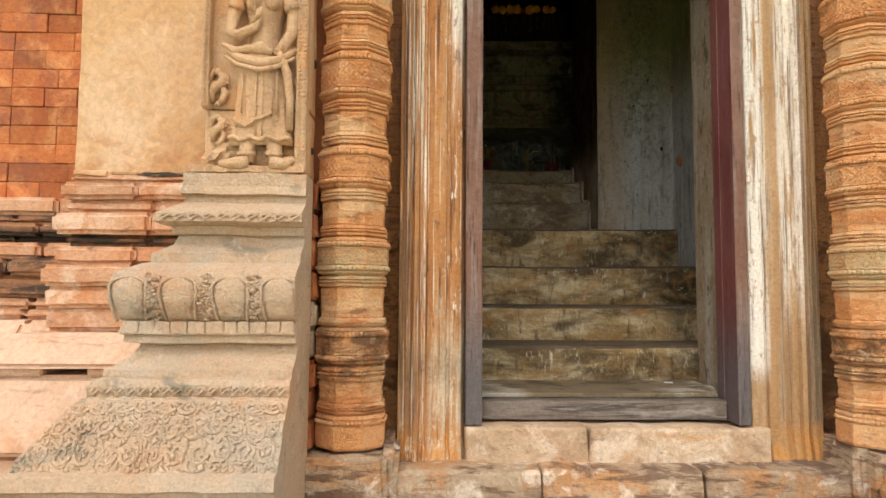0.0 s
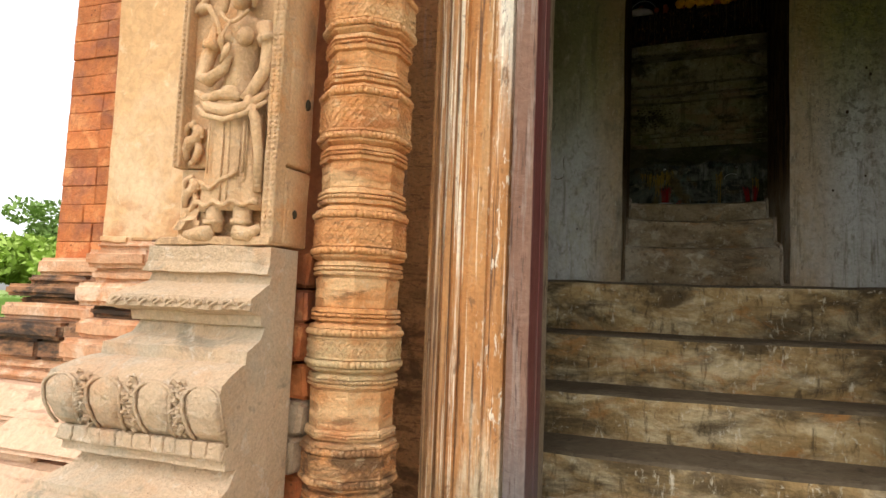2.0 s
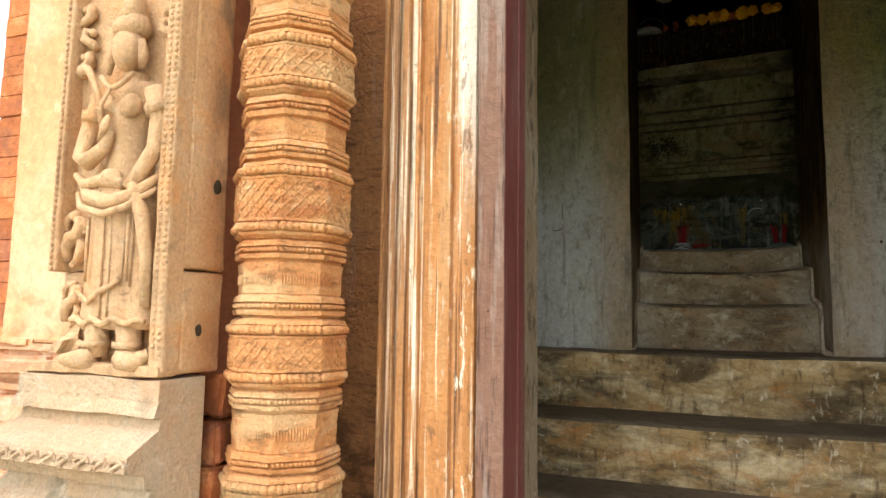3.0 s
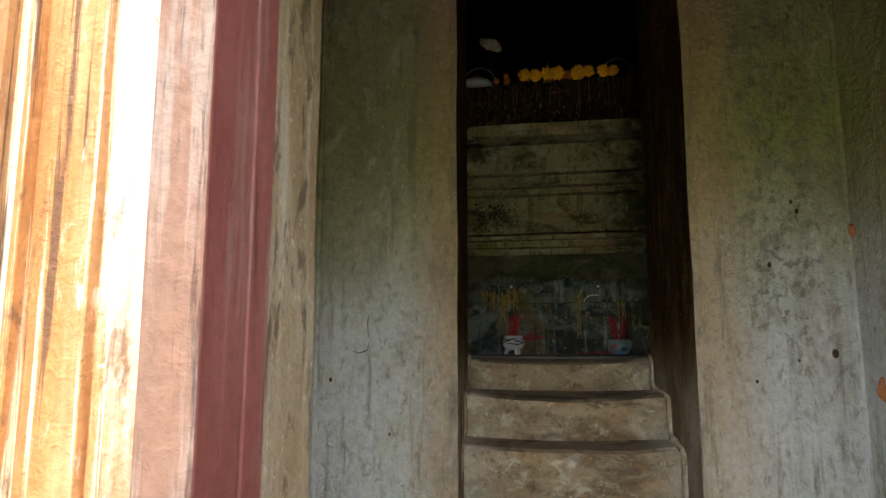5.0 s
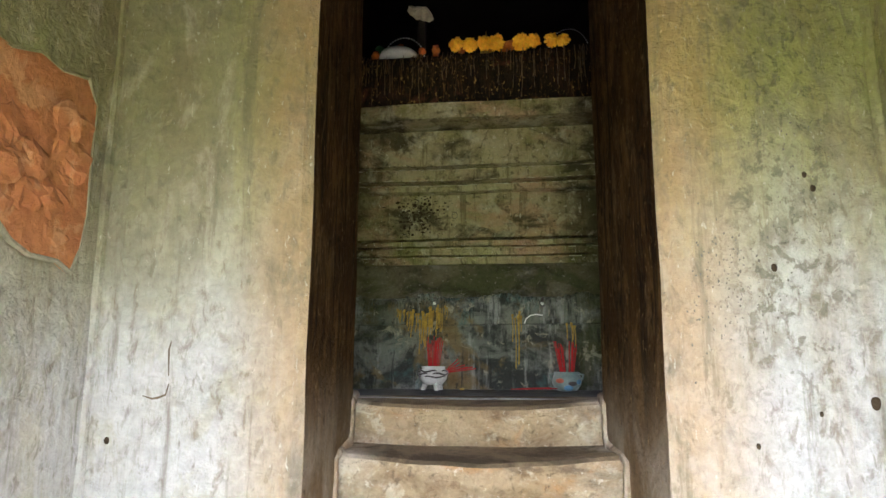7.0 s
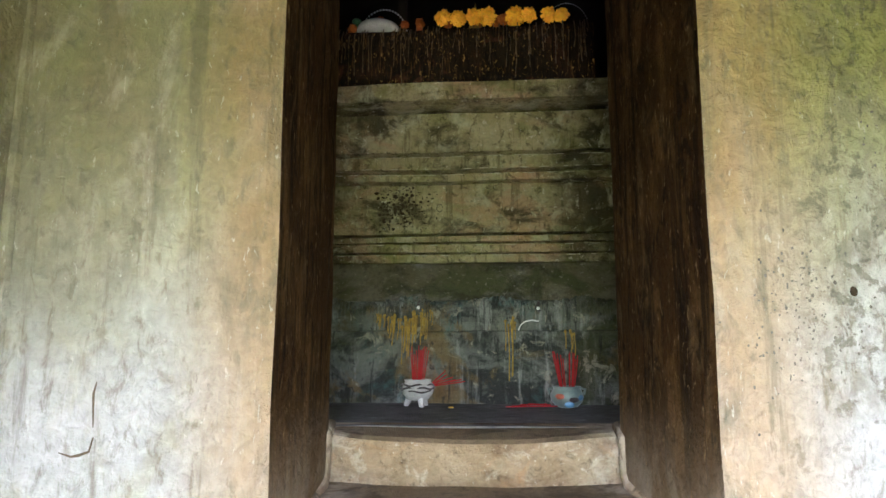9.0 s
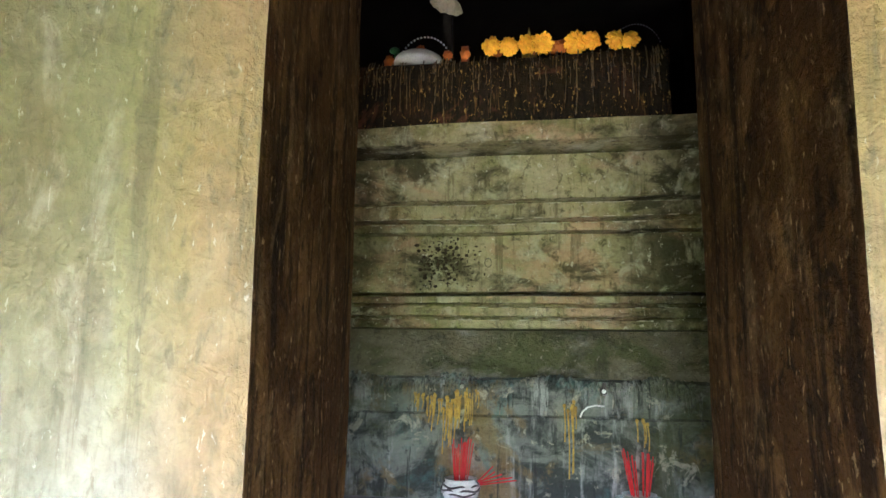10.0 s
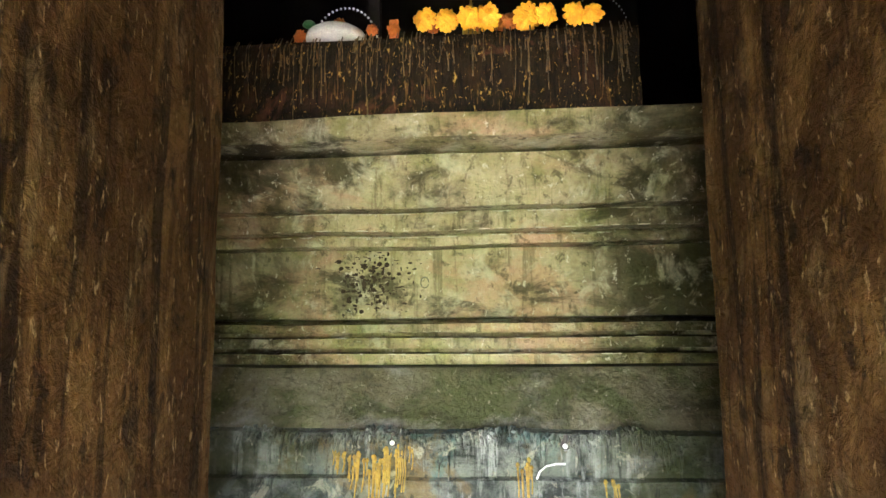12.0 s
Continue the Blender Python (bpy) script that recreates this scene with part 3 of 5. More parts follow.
for k, (x, y, h, sp, m) in enumerate(((-44, 31, 5.6, 5.0, LEAF), (-38, 34, 5.0, 4.6, LEAF), (-52, 44, 7.6, 5.6, DEEPLEAF), (-34, 38, 5.4, 4.8, LEAF), (-50, 24, 6.2, 5.6, LEAF),
                                      (-47, 16, 6.0, 5.2, DEEPLEAF), (-58, 36, 7.6, 6.0, LEAF), (-47, 28, 5.2, 5.0, LEAF), (-41, 37, 5.6, 5.0, LEAF))):
    tree(x, y, h, sp, m, "bright green leafy tree beyond the lawn" if m is LEAF else "tall dark green tree beyond the lawn", 40 + k)
hedge = thing("hedge", "clipped dark green hedge along the lawn", "hedge", at=(-40, 27, -0.03))
hb = slab(-22, 22, -0.6, 0.6, 0.0, 1.1, 0.8, 0.12, 1.5, 0.1)
part("hedge_core", hb, DEEPLEAF, hedge)
leaves("hedge_leaves", hedge, (0, 0, 0.7), (20, 0.7, 0.5), 5000, 0.16, DEEPLEAF, 7)
hedge.rotation_euler = (0, 0, radians(38))

# ---- facade, setting ----
CX = 0.662


def mirror(x):
    return 2 * CX - x


def pair(x0, x1, side):
    """The stretch x0..x1 on the near side, or its mirror image in the door's axis."""
    return (x0, x1) if side < 0 else (mirror(x1), mirror(x0))


for side, where in ((-1, "west"), (1, "east")):
    a, b = pair(-1.40, 0.10, side)
    setting("wall_facade_" + where, slab(a, b, 2.93, 3.24, 0.0, 3.09, 0.08, 0.004), REVEAL, "thick stone door wall with stained lime plaster reveal")
    a, b = pair(-1.40, -0.176, side)
    setting("wall_recess_" + where, slab(a, b, 2.83, 2.926, 0.0, 3.9, 0.1, 0.006), RECESS, "recessed orange stone wall behind the colonette")
setting("wall_over_door", box(-1.40, mirror(-1.40), 2.83, 3.24, 3.094, 4.6), RECESS, "plain stone wall above the doorway")
setting("lintel", slab(-0.174, mirror(-0.174), 2.70, 2.826, 3.094, 3.6, 0.15), MOULD, "stone lintel over the doorway")


# ribbed stone door surround, one side and its mirror image
RIBS = [(0.000, 0.085), (0.002, 0.040), (0.014, 0.034), (0.018, 0.050), (0.028, 0.050), (0.031, 0.030), (0.046, 0.026), (0.049, 0.046),
        (0.058, 0.046), (0.061, 0.022), (0.078, 0.020), (0.082, 0.040), (0.093, 0.042), (0.097, 0.030), (0.106, 0.030), (0.110, 0.044),
        (0.135, 0.030), (0.165, 0.028), (0.185, 0.038), (0.189, 0.050), (0.199, 0.050), (0.202, 0.034), (0.222, 0.030), (0.246, 0.040),
        (0.252, 0.060), (0.262, 0.085)]
for side in (-1, 1):
    surround = thing("door_surround", "ribbed orange sandstone door surround with white and dark streaks" if side < 0 else
                     "ribbed sandstone door surround washed pale with lime", "door surround", "stone door surrounds", "structure")
    rows = []
    for i in range(56):
        z = 0.712 + 2.375 * i / 55
        foot = 0.02 * max(0.0, 1 - (z - 0.712) / 0.08)
        row = []
        for k, (u, d) in enumerate(RIBS):
            x = -0.174 + u
            wob = 0.0016 * noise.noise(Vector((k * 3.1, z * 5, side))) + 0.0014 * noise.noise(Vector((k * 1.3, z * 21, side + 4)))
            row.append((x if side < 0 else 1.507 - 1.16 * u, 2.68 + d + wob - foot, z))
        rows.append(row)
    bm, _ = sweep(rows)
    bmesh.ops.recalc_face_normals(bm, faces=bm.faces[:])
    ribs = part("ribs", bm, MOULD if side < 0 else LIME, surround)
    a, b = (-0.172, 0.086) if side < 0 else (1.207, 1.505)
    part("core", box(a, b, 2.786, 2.926, 0.71, 3.09), MOULD, surround)

for a, b in ((0.0885, 0.1005), (1.2055, 1.2245)):
    setting("trim_reveal", slab(a, b, 2.868, 2.934, 0.93, 3.085, 0.05, 0.003, 8, 0.004), REVEAL, "pale flaking plaster edge behind the wooden jamb")

# wooden door frame
door = tagged(thing("door_1", "weathered red and grey wooden door frame, open, no leaf", "door frame"), kind="structure")
for side in (-1, 1):
    a, b = (0.0885, 0.153) if side < 0 else (1.152, 1.2025)
    bm = slab(a, b, 2.688, 2.800, 0.845, 3.085, 0.10, 0.0015, 3.0, 0.004)
    jamb = part("jamb", bm, WOOD, door, "red-brown worn wooden jamb with a maroon inner face")
    jamb.data.materials.append(MAROON)
    for p in jamb.data.polygons:
        p.material_index = int(p.normal.x * side < -0.7)
    a, b = (0.0900, 0.1545) if side < 0 else (1.150, 1.2010)
    part("rebate", slab(a, b, 2.802, 2.865, 0.926, 3.085, 0.10, 0.001, 3.0, 0.003), MAROON, door, "maroon painted inner jamb")
part("sill", slab(0.156, 1.149, 2.775, 2.925, 0.85, 0.925, 0.05, 0.003, 6.0, 0.006), GREYWOOD, door, "grey cracked wooden sill")
part("sill_board", slab(0.165, 1.145, 2.845, 2.99, 0.927, 0.946, 0.05, 0.003, 6.0, 0.004), DUSTTREAD, door, "worn brown inner sill board")
part("head", slab(0.156, 1.149, 2.74, 2.925, 3.00, 3.082, 0.1, 0.002), MAROON, door)


# ---- octagonal colonettes ----
def colonette(x, y, z0):
    c = thing("colonette", "octagonal orange sandstone colonette with beaded carved rings", "colonette", "colonettes flanking the door", at=(x, y, z0))
    prof, beads, fringes, lattices = [(0.125, 0.0)], [], [], []
    z = 0.0
    heights = [("base", 0.121), ("ring", 0.043), ("tall", 0.070), ("ring", 0.060), ("belly", 0.132), ("ring", 0.036), ("tall", 0.103), ("ring", 0.047), ("belly", 0.134), ("ring", 0.047), ("waist", 0.081), ("ring", 0.050), ("belly", 0.151), ("ring", 0.054), ("waist", 0.070), ("ring", 0.051), ("belly", 0.173), ("ring", 0.048), ("waist", 0.047), ("ring", 0.057)]
    heights += [("belly", 0.148), ("ring", 0.047), ("waist", 0.07), ("ring", 0.047), ("belly", 0.148), ("ring", 0.047)]
    for kind, h in heights:
        if kind == "base":
            prof += [(0.131, 0.01), (0.132, h - 0.040), (0.127, h - 0.037), (0.127, h - 0.017), (0.132, h - 0.014), (0.131, h - 0.002)]
            beads.append((h - 0.027, 0.1295, 0.0078, 7, 2))
        elif kind == "ring":
            prof += [(0.1165, z), (0.1165, z + 0.004), (0.1285, z + 0.007), (0.1305, z + 0.32 * h), (0.1215, z + 0.35 * h), (0.1215, z + 0.62 * h), (0.1300, z + 0.66 * h), (0.1265, z + 0.88 * h), (0.1165, z + h - 0.002)]
            beads.append((z + 0.49 * h, 0.1245, 0.0062, 10, 1))
        elif kind in ("waist", "tall"):
            prof += [(0.1190, z), (0.1185, z + h * 0.5), (0.1220, z + h - 0.002)]
            if kind == "tall":
                fringes += [(z + h * 0.30, h * 0.5), (z + h * 0.72, h * 0.5)]
            else:
                fringes.append((z + h * 0.45, h))
        else:
            prof += [(0.121, z), (0.1335, z + 0.007), (0.1350, z + 0.013), (0.1285, z + 0.015), (0.1285, z + 0.034), (0.1365, z + 0.037), (0.1365, z + 0.041),
                     (0.1340, z + 0.043), (0.1350, z + h * 0.5), (0.1340, z + h - 0.043), (0.1365, z + h - 0.041), (0.1365, z + h - 0.037), (0.1285, z + h - 0.034),
                     (0.1285, z + h - 0.015), (0.1350, z + h - 0.013), (0.1325, z + h - 0.006), (0.121, z + h)]
            beads += [(z + 0.0245, 0.1325, 0.0106, 7, 2), (z + h - 0.0245, 0.1325, 0.0106, 7, 2)]
            lattices.append((z + h * 0.5, h - 0.092))
        z += h
    prof.append((0.11, z + 0.01))
    sides = 8
    bm = lathe(prof, sides, turn=math.pi / 8)
    edges = [e for e in bm.edges if abs(e.verts[0].co.z - e.verts[1].co.z) < 1e-6]
    bmesh.ops.subdivide_edges(bm, edges=edges, cuts=3)
    ruffle(bm, 0.0016, 16, x)
    part("shaft", bm, COLON, c)
    apothem = math.cos(math.pi / 8)
    for zb, r, s, per, fine in beads:
        if zb > 2.1:
            continue
        bm = fresh()
        for f in range(8):
            mid = f * math.pi / 4 + math.pi / 4 + math.pi / 4
            if math.sin(mid) > 0.75:
                continue
            out = Vector((math.cos(mid), math.sin(mid), 0))
            along = Vector((-out.y, out.x, 0))
            for i in range(per):
                u = (i + 0.5) / per - 0.5
                p = out * (r * apothem + 0.002) + along * (u * 2 * r * math.sin(math.pi / 8) * 0.96) + Vector((0, 0, zb))
                got = bmesh.ops.create_icosphere(bm, subdivisions=fine, radius=s)["verts"]
                for v in got:
                    v.co += p
        tagged(part("bead_band", bm, COLON, c, "", True), kind="stuff")
    for z, h in fringes:
        if z > 1.9:
            continue
        bm = fresh()
        for f in range(8):
            mid = f * math.pi / 4 + math.pi / 2
            if math.sin(mid) > 0.75:
                continue
            out = Vector((math.cos(mid), math.sin(mid), 0))
            along = Vector((-out.y, out.x, 0))
            for i in range(13):
                p = out * (0.1195 * apothem) + along * ((i + 0.5) / 13 - 0.5) * 0.082 + Vector((0, 0, z))
                put_tube(bm, [p - Vector((0, 0, h * 0.16)), p + Vector((0, 0, h * (0.10 + 0.05 * (i % 2))))], 0.0026, 4)
        tagged(part("fringe_band", bm, COLON, c), kind="stuff")
    for zc, tall in lattices:
        if zc > 2.1:
            continue
        bm = fresh()
        for f in range(8):
            mid = f * math.pi / 4 + math.pi / 2
            if math.sin(mid) > 0.75:
                continue
            out = Vector((math.cos(mid), math.sin(mid), 0))
            along = Vector((-out.y, out.x, 0))
            rows = max(3, int(tall / 0.013))
            for row in range(rows):
                for i in range(8):
                    u = (i + 0.5) / 8 - 0.5
                    p = out * (0.1352 * apothem) + along * (u * 0.100) + Vector((0, 0, zc + ((row + 0.5) / rows - 0.5) * tall))
                    d = 0.5 * tall / rows * (1 if (i + row) % 2 else -1)
                    put_tube(bm, [p - along * 0.0062 - Vector((0, 0, d)), p + out * 0.0012, p + along * 0.0062 + Vector((0, 0, d))], 0.0021, 4)
        tagged(part("carved_band", ruffle(bm, 0.0012, 60, zc), COLON, c), kind="stuff")
    return c


near_col = colonette(-0.336, 2.585, 0.80)
copy_thing(near_col, pose(1.622, 2.585, 0.80))


def rock(x0, x1, y0, y1, z0, z1, amount=0.012, bevel=0.018, seed=0):
    bm = box(x0, x1, y0, y1, z0, z1, bevel=min(bevel, 0.42 * (z1 - z0)), seg=3)
    bmesh.ops.subdivide_edges(bm, edges=[e for e in bm.edges if e.calc_length() > 0.1], cuts=2, use_grid_fill=True)
    return ruffle(bm, amount, 7, seed)


for side in (-1, 1):
    base = thing("stone_block", "rough broken sandstone block under the colonette", "stone block", "blocks under the colonettes")
    a, b = pair(-0.50, -0.20, side)
    part("block", rock(a, b, 2.44, 2.83, 0.40, 0.79, 0.014, 0.02, side), SILL, base)
    a, b = pair(-0.24, -0.165, side)
    part("chip", rock(a, b, 2.50, 2.83, 0.42, 0.80, 0.016, 0.02, side + 3), SILL, base)

# ---- outer steps ----
outer = thing("outer_steps", "worn patched stone steps leading up to the door", "steps", kind="structure")
for a, b, t in ((-0.168, 0.085, 0.71), (0.089, 0.56, 0.842), (0.564, mirror(0.05), 0.836), (mirror(0.046), mirror(-0.168), 0.71)):
    part("stone", slab(a, b, 2.676 if t > 0.8 else 2.69, 2.99, 0.3, t, 0.05, 0.006, 7, 0.012), CREAM if t > 0.8 else SILL, outer)
for top, front, back, cutx in ((0.712, 2.54, 2.71, (0.36, 0.95)), (0.56, 2.26, 2.54, (0.2, 0.8)), (0.39, 1.97, 2.26, (0.5, 1.1)), (0.20, 1.68, 1.97, (0.3, 0.9))):
    xs = [-0.19 if top > 0.6 else -0.46, *cutx, mirror(-0.19) if top > 0.6 else mirror(-0.46)]
    for a, b in zip(xs, xs[1:]):
        part("stone", slab(a + 0.002, b - 0.002, front, back + 0.012, 0.0 if top < 0.5 else top - 0.3, top, 0.05, 0.008, 6, 0.014), SILL, outer)
for side in (-1, 1):
    a, b = pair(-0.46, -0.195, side)
    part("stone", slab(a, b, 2.30, 2.44, 0.05, 0.70 if side > 0 else 0.60, 0.06, 0.008, 6, 0.02), SILL, outer)

# ---- carved pilaster base ----
XR = -0.475
PROF = [(2.345, 1.745), (2.345, 1.700), (2.335, 1.672), (2.355, 1.668), (2.350, 1.645), (2.330, 1.635), (2.275, 1.605), (2.268, 1.575),
        (2.290, 1.567), (2.318, 1.562), (2.322, 1.535), (2.340, 1.532), (2.325, 1.500), (2.285, 1.478), (2.270, 1.472), (2.268, 1.440), (2.250, 1.436),
        (2.205, 1.412), (2.182, 1.395), (2.172, 1.360), (2.176, 1.320), (2.195, 1.280), (2.215, 1.258), (2.222, 1.250), (2.205, 1.238), (2.198, 1.218),
        (2.215, 1.214), (2.212, 1.190), (2.255, 1.184), (2.235, 1.150), (2.190, 1.120), (2.170, 1.112), (2.168, 1.088), (2.145, 1.084), (2.135, 1.068),
        (2.138, 1.036), (2.122, 1.030), (2.085, 0.990), (2.040, 0.930), (1.985, 0.858), (1.955, 0.850), (1.945, 0.815), (1.965, 0.806), (1.960, 0.77),
        (1.925, 0.76), (1.915, 0.70), (1.94, 0.69), (1.93, 0.45), (1.90, 0.44), (1.90, 0.0)]


def left_x(y):
    return -0.862 - 0.88 * (2.37 - y)


plinth = thing("carved_plinth", "tan sandstone plinth carved with lotus petals and scrolls", "plinth")
rows = []
fine = []
for (y0, z0), (y1, z1) in zip(PROF, PROF[1:]):
    steps = max(1, int(math.hypot(y1 - y0, z1 - z0) / 0.018))
    fine += [(y0 + (y1 - y0) * i / steps, z0 + (z1 - z0) * i / steps) for i in range(steps)]
fine.append(PROF[-1])
for y, z in fine:
    xl = left_x(y)
    front = [(XR + (xl - XR) * i / 34, y, z) for i in range(35)]
    rows.append([(XR, max(2.478, y + 0.09), z)] + front + [(xl, y + (2.66 - y) * i / 10, z) for i in range(1, 11)])
bm, grid = sweep(rows)
for v in bm.verts:
    if v.co.x < XR - 1e-4 and v.co.y < 2.6:
        v.co += noise.noise_vector(v.co * 9) * 0.004 + noise.noise_vector(v.co * 31) * 0.0016
bm.faces.new(grid[0])
bmesh.ops.recalc_face_normals(bm, faces=bm.faces[:])
part("block", bm, WEATHERED, plinth)

# lotus petals on the bulge: shield-shaped, with a raised cusped rim
BULGE = [(1.250, 2.222), (1.258, 2.215), (1.280, 2.195), (1.320, 2.176), (1.360, 2.172), (1.395, 2.182), (1.412, 2.205)]


def bulge_y(z):
    for (za, ya), (zb, yb) in zip(BULGE, BULGE[1:]):
        if z <= zb:
            return ya + (yb - ya) * max(0.0, (z - za) / (zb - za))
    return BULGE[-1][1]


def petal_half(v):
    """Half width of a petal, v from 0 at its foot to 1 at its pointed top."""
    return 0.041 + 0.010 * min(1.0, v / 0.55) if v < 0.80 else 0.051 * max(0.10, math.cos((v - 0.80) / 0.20 * 1.48)) ** 0.5


for k, xc in enumerate((-0.520, -0.668, -0.826, -0.975)):
    rows = []
    for i in range(19):
        v = i / 18
        zz = 1.256 + 0.134 * v
        row = []
        for q in range(-9, 10):
            u = q / 9
            proud = 0.016 * (1 - abs(u) ** 5) * min(1.0, 6 * v + 0.3) - 0.004
            row.append((min(xc + petal_half(v) * u, XR - 0.001), bulge_y(zz) - proud, zz))
        rows.append(row)
    bm, _ = sweep(rows)
    bmesh.ops.recalc_face_normals(bm, faces=bm.faces[:])
    petal = part("petal", ruffle(bm, 0.0025, 18, k), WEATHERED, plinth, "", True)
    bm = fresh()
    edge = [(xc + sg * (petal_half(v) + 0.004), 1.256 + 0.134 * v) for sg, vs in ((-1, [i / 14 for i in range(15)]), (1, [1 - i / 14 for i in range(15)])) for v in vs]
    edge = [(x, zz) for x, zz in edge if x < XR]
    put_tube(bm, [(x, bulge_y(zz) - 0.007, zz) for x, zz in edge], 0.0048, 6)
    part("petal_rim", bm, WEATHERED, petal, "", True)
    bm = fresh()
    gap = random.Random(40 + k)
    for j in range(44 if k < 3 else 0):
        px, pz = xc - 0.077 + gap.uniform(-0.018, 0.018), 1.265 + 0.0031 * j
        py = bulge_y(pz) - 0.004
        put_tube(bm, [(px - 0.009, py, pz), (px, py - 0.004, pz + gap.uniform(-0.008, 0.010)), (px + 0.009, py, pz + gap.uniform(-0.006, 0.006))], [0.003, 0.0055, 0.003], 5)
    if k < 3:
        tagged(part("leaf_filling", bm, WEATHERED, plinth), kind="stuff")
    else:
        bm.free()
rng = random.Random(3)
x = XR - 0.004
while x > -1.0:
    w = rng.uniform(0.036, 0.058)
    part("tab", slab(x - w + 0.0006, x - 0.0006, 2.194 + rng.uniform(0, 0.004), 2.222, 1.215, 1.256, 0.012, 0.003, 18, 0.006), WEATHERED, plinth)
    x -= w


def put_scroll(bm, cx, cz, size, flip, on, r=0.005):
    pts = []
    for i in range(22):
        a = i / 21 * 2.6 * math.pi
        s = size * (1 - i / 26)
        pts.append(on(cx + flip * s * math.cos(a), cz + s * math.sin(a)))
    put_tube(bm, pts, [r * (1.15 - i / 30) for i in range(22)], 5)


def on_apron(x, u):
    """A place on the sloping carved apron: u from 0 at its top to 1 at its foot."""
    u = max(0.0, min(1.0, u))
    i = u * 3
    pts = [(2.122, 1.030), (2.085, 0.990), (2.040, 0.930), (1.985, 0.858)]
    k = min(2, int(i))
    y = pts[k][0] + (pts[k + 1][0] - pts[k][0]) * (i - k)
    z = pts[k][1] + (pts[k + 1][1] - pts[k][1]) * (i - k)
    return Vector((max(left_x(y) + 0.005, min(XR - 0.006, x)), y - 0.003, z))


bm = fresh()
rng = random.Random(11)
for row in range(3):
    for k in range(12):
        cx = XR - 0.035 - 0.062 * k + 0.028 * (row % 2)
        cu = 0.17 + 0.32 * row + rng.uniform(-0.04, 0.04)
        put_scroll(bm, cx, cu, 0.026, 1 if (k + row) % 2 else -1, lambda x, w, c=cu: on_apron(x, c + (w - c) * 5.0), 0.0065)
for k in range(620):
    u = rng.uniform(0.02, 0.98)
    x = rng.uniform(left_x(2.12 - 0.135 * u), XR - 0.012)
    d, w = rng.uniform(-1, 1), rng.uniform(0.0035, 0.0075)
    put_tube(bm, [on_apron(x, u), on_apron(x + 0.010 * d + 0.006, u + 0.05), on_apron(x + 0.022 * d, u + 0.10 * rng.uniform(0.3, 1))], [w * 0.5, w, w * 0.35], 5)
tagged(part("scroll_carving", bm, WEATHERED, plinth), kind="stuff")
for zc, yc, w, h in ((1.052, 2.134, 0.034, 0.022), (1.588, 2.268, 0.046, 0.020)):
    bm = fresh()
    x = XR - 0.02
    while x > left_x(yc) + 0.02:
        put_tube(bm, [(x + w * 0.4 * math.cos(a), yc, zc + h * 0.55 * math.sin(a)) for a in [i * 0.55 for i in range(9)]], 0.0042, 5)
        put_tube(bm, [(x - w * 0.35, yc, zc - h * 0.5), (x, yc - 0.002, zc), (x + w * 0.35, yc, zc + h * 0.5)], 0.004, 5)
        x -= w
    tagged(part("leaf_band", bm, WEATHERED, plinth), kind="stuff")
bm = fresh()
x = XR - 0.01
while x > left_x(1.93):
    put_ball(bm, (x, 1.958, 0.788), 0.0075, 5, 7)
    x -= 0.016
tagged(part("bead_row", bm, WEATHERED, plinth), kind="stuff")

# ---- devata panel ----
panel = thing("stele", "tan sandstone slab framed with beaded borders", "stele")
PX0, PX1 = -0.842, -0.480
part("slab", slab(PX0 + 0.004, PX1, 2.398, 2.53, 1.752, 1.976, 0.05, 0.004, 8, 0.010), TAN, panel, "greyer lower block")
part("slab", slab(PX0, PX1, 2.398, 2.53, 1.979, 3.6, 0.05, 0.004, 8, 0.010), TAN, panel)
part("border", slab(PX1 - 0.040, PX1 - 0.001, 2.352, 2.404, 1.756, 3.4, 0.04, 0.002, 12, 0.006), TAN, panel)
part("border", slab(PX0 + 0.001, PX0 + 0.026, 2.358, 2.404, 1.975, 3.4, 0.04, 0.002, 12, 0.006), TAN, panel)
bm = slab(PX0 - 0.03, PX1 - 0.0, 2.345, 2.41, 1.747, 1.773, 0.03, 0.005, 9, 0.012)
for v in bm.verts:
    if v.co.x < PX0 + 0.05:
        v.co.x += (v.co.z - 1.76) * 1.0
part("ledge", bm, TAN, panel)
bm = rock(PX0 - 0.030, PX0 + 0.060, 2.352, 2.41, 1.765, 1.850, 0.016, 0.030, 8)
for v in bm.verts:
    v.co.x += (v.co.z - 1.75) * 0.5
part("broken_edge", bm, TAN, panel)
for xb in (PX1 - 0.027, PX1 - 0.010, PX0 + 0.013):
    bm = fresh()
    z = 1.80 if xb > -0.7 else 1.98
    while z < 2.75:
        put_ball(bm, (xb, 2.352 if xb > -0.7 else 2.357, z), (0.0055, 0.004, 0.006), 4, 6)
        z += 0.0145
    tagged(part("bead_border", bm, TAN, panel), kind="stuff")
# standing stone figure, one plain mesh
FX, FY = -0.648, 2.372


def limb(bm, pts, radii):
    put_tube(bm, [(FX + x, FY + y, 1.80 + z) for x, y, z in pts], radii, 12)


bm = fresh()
rows = []
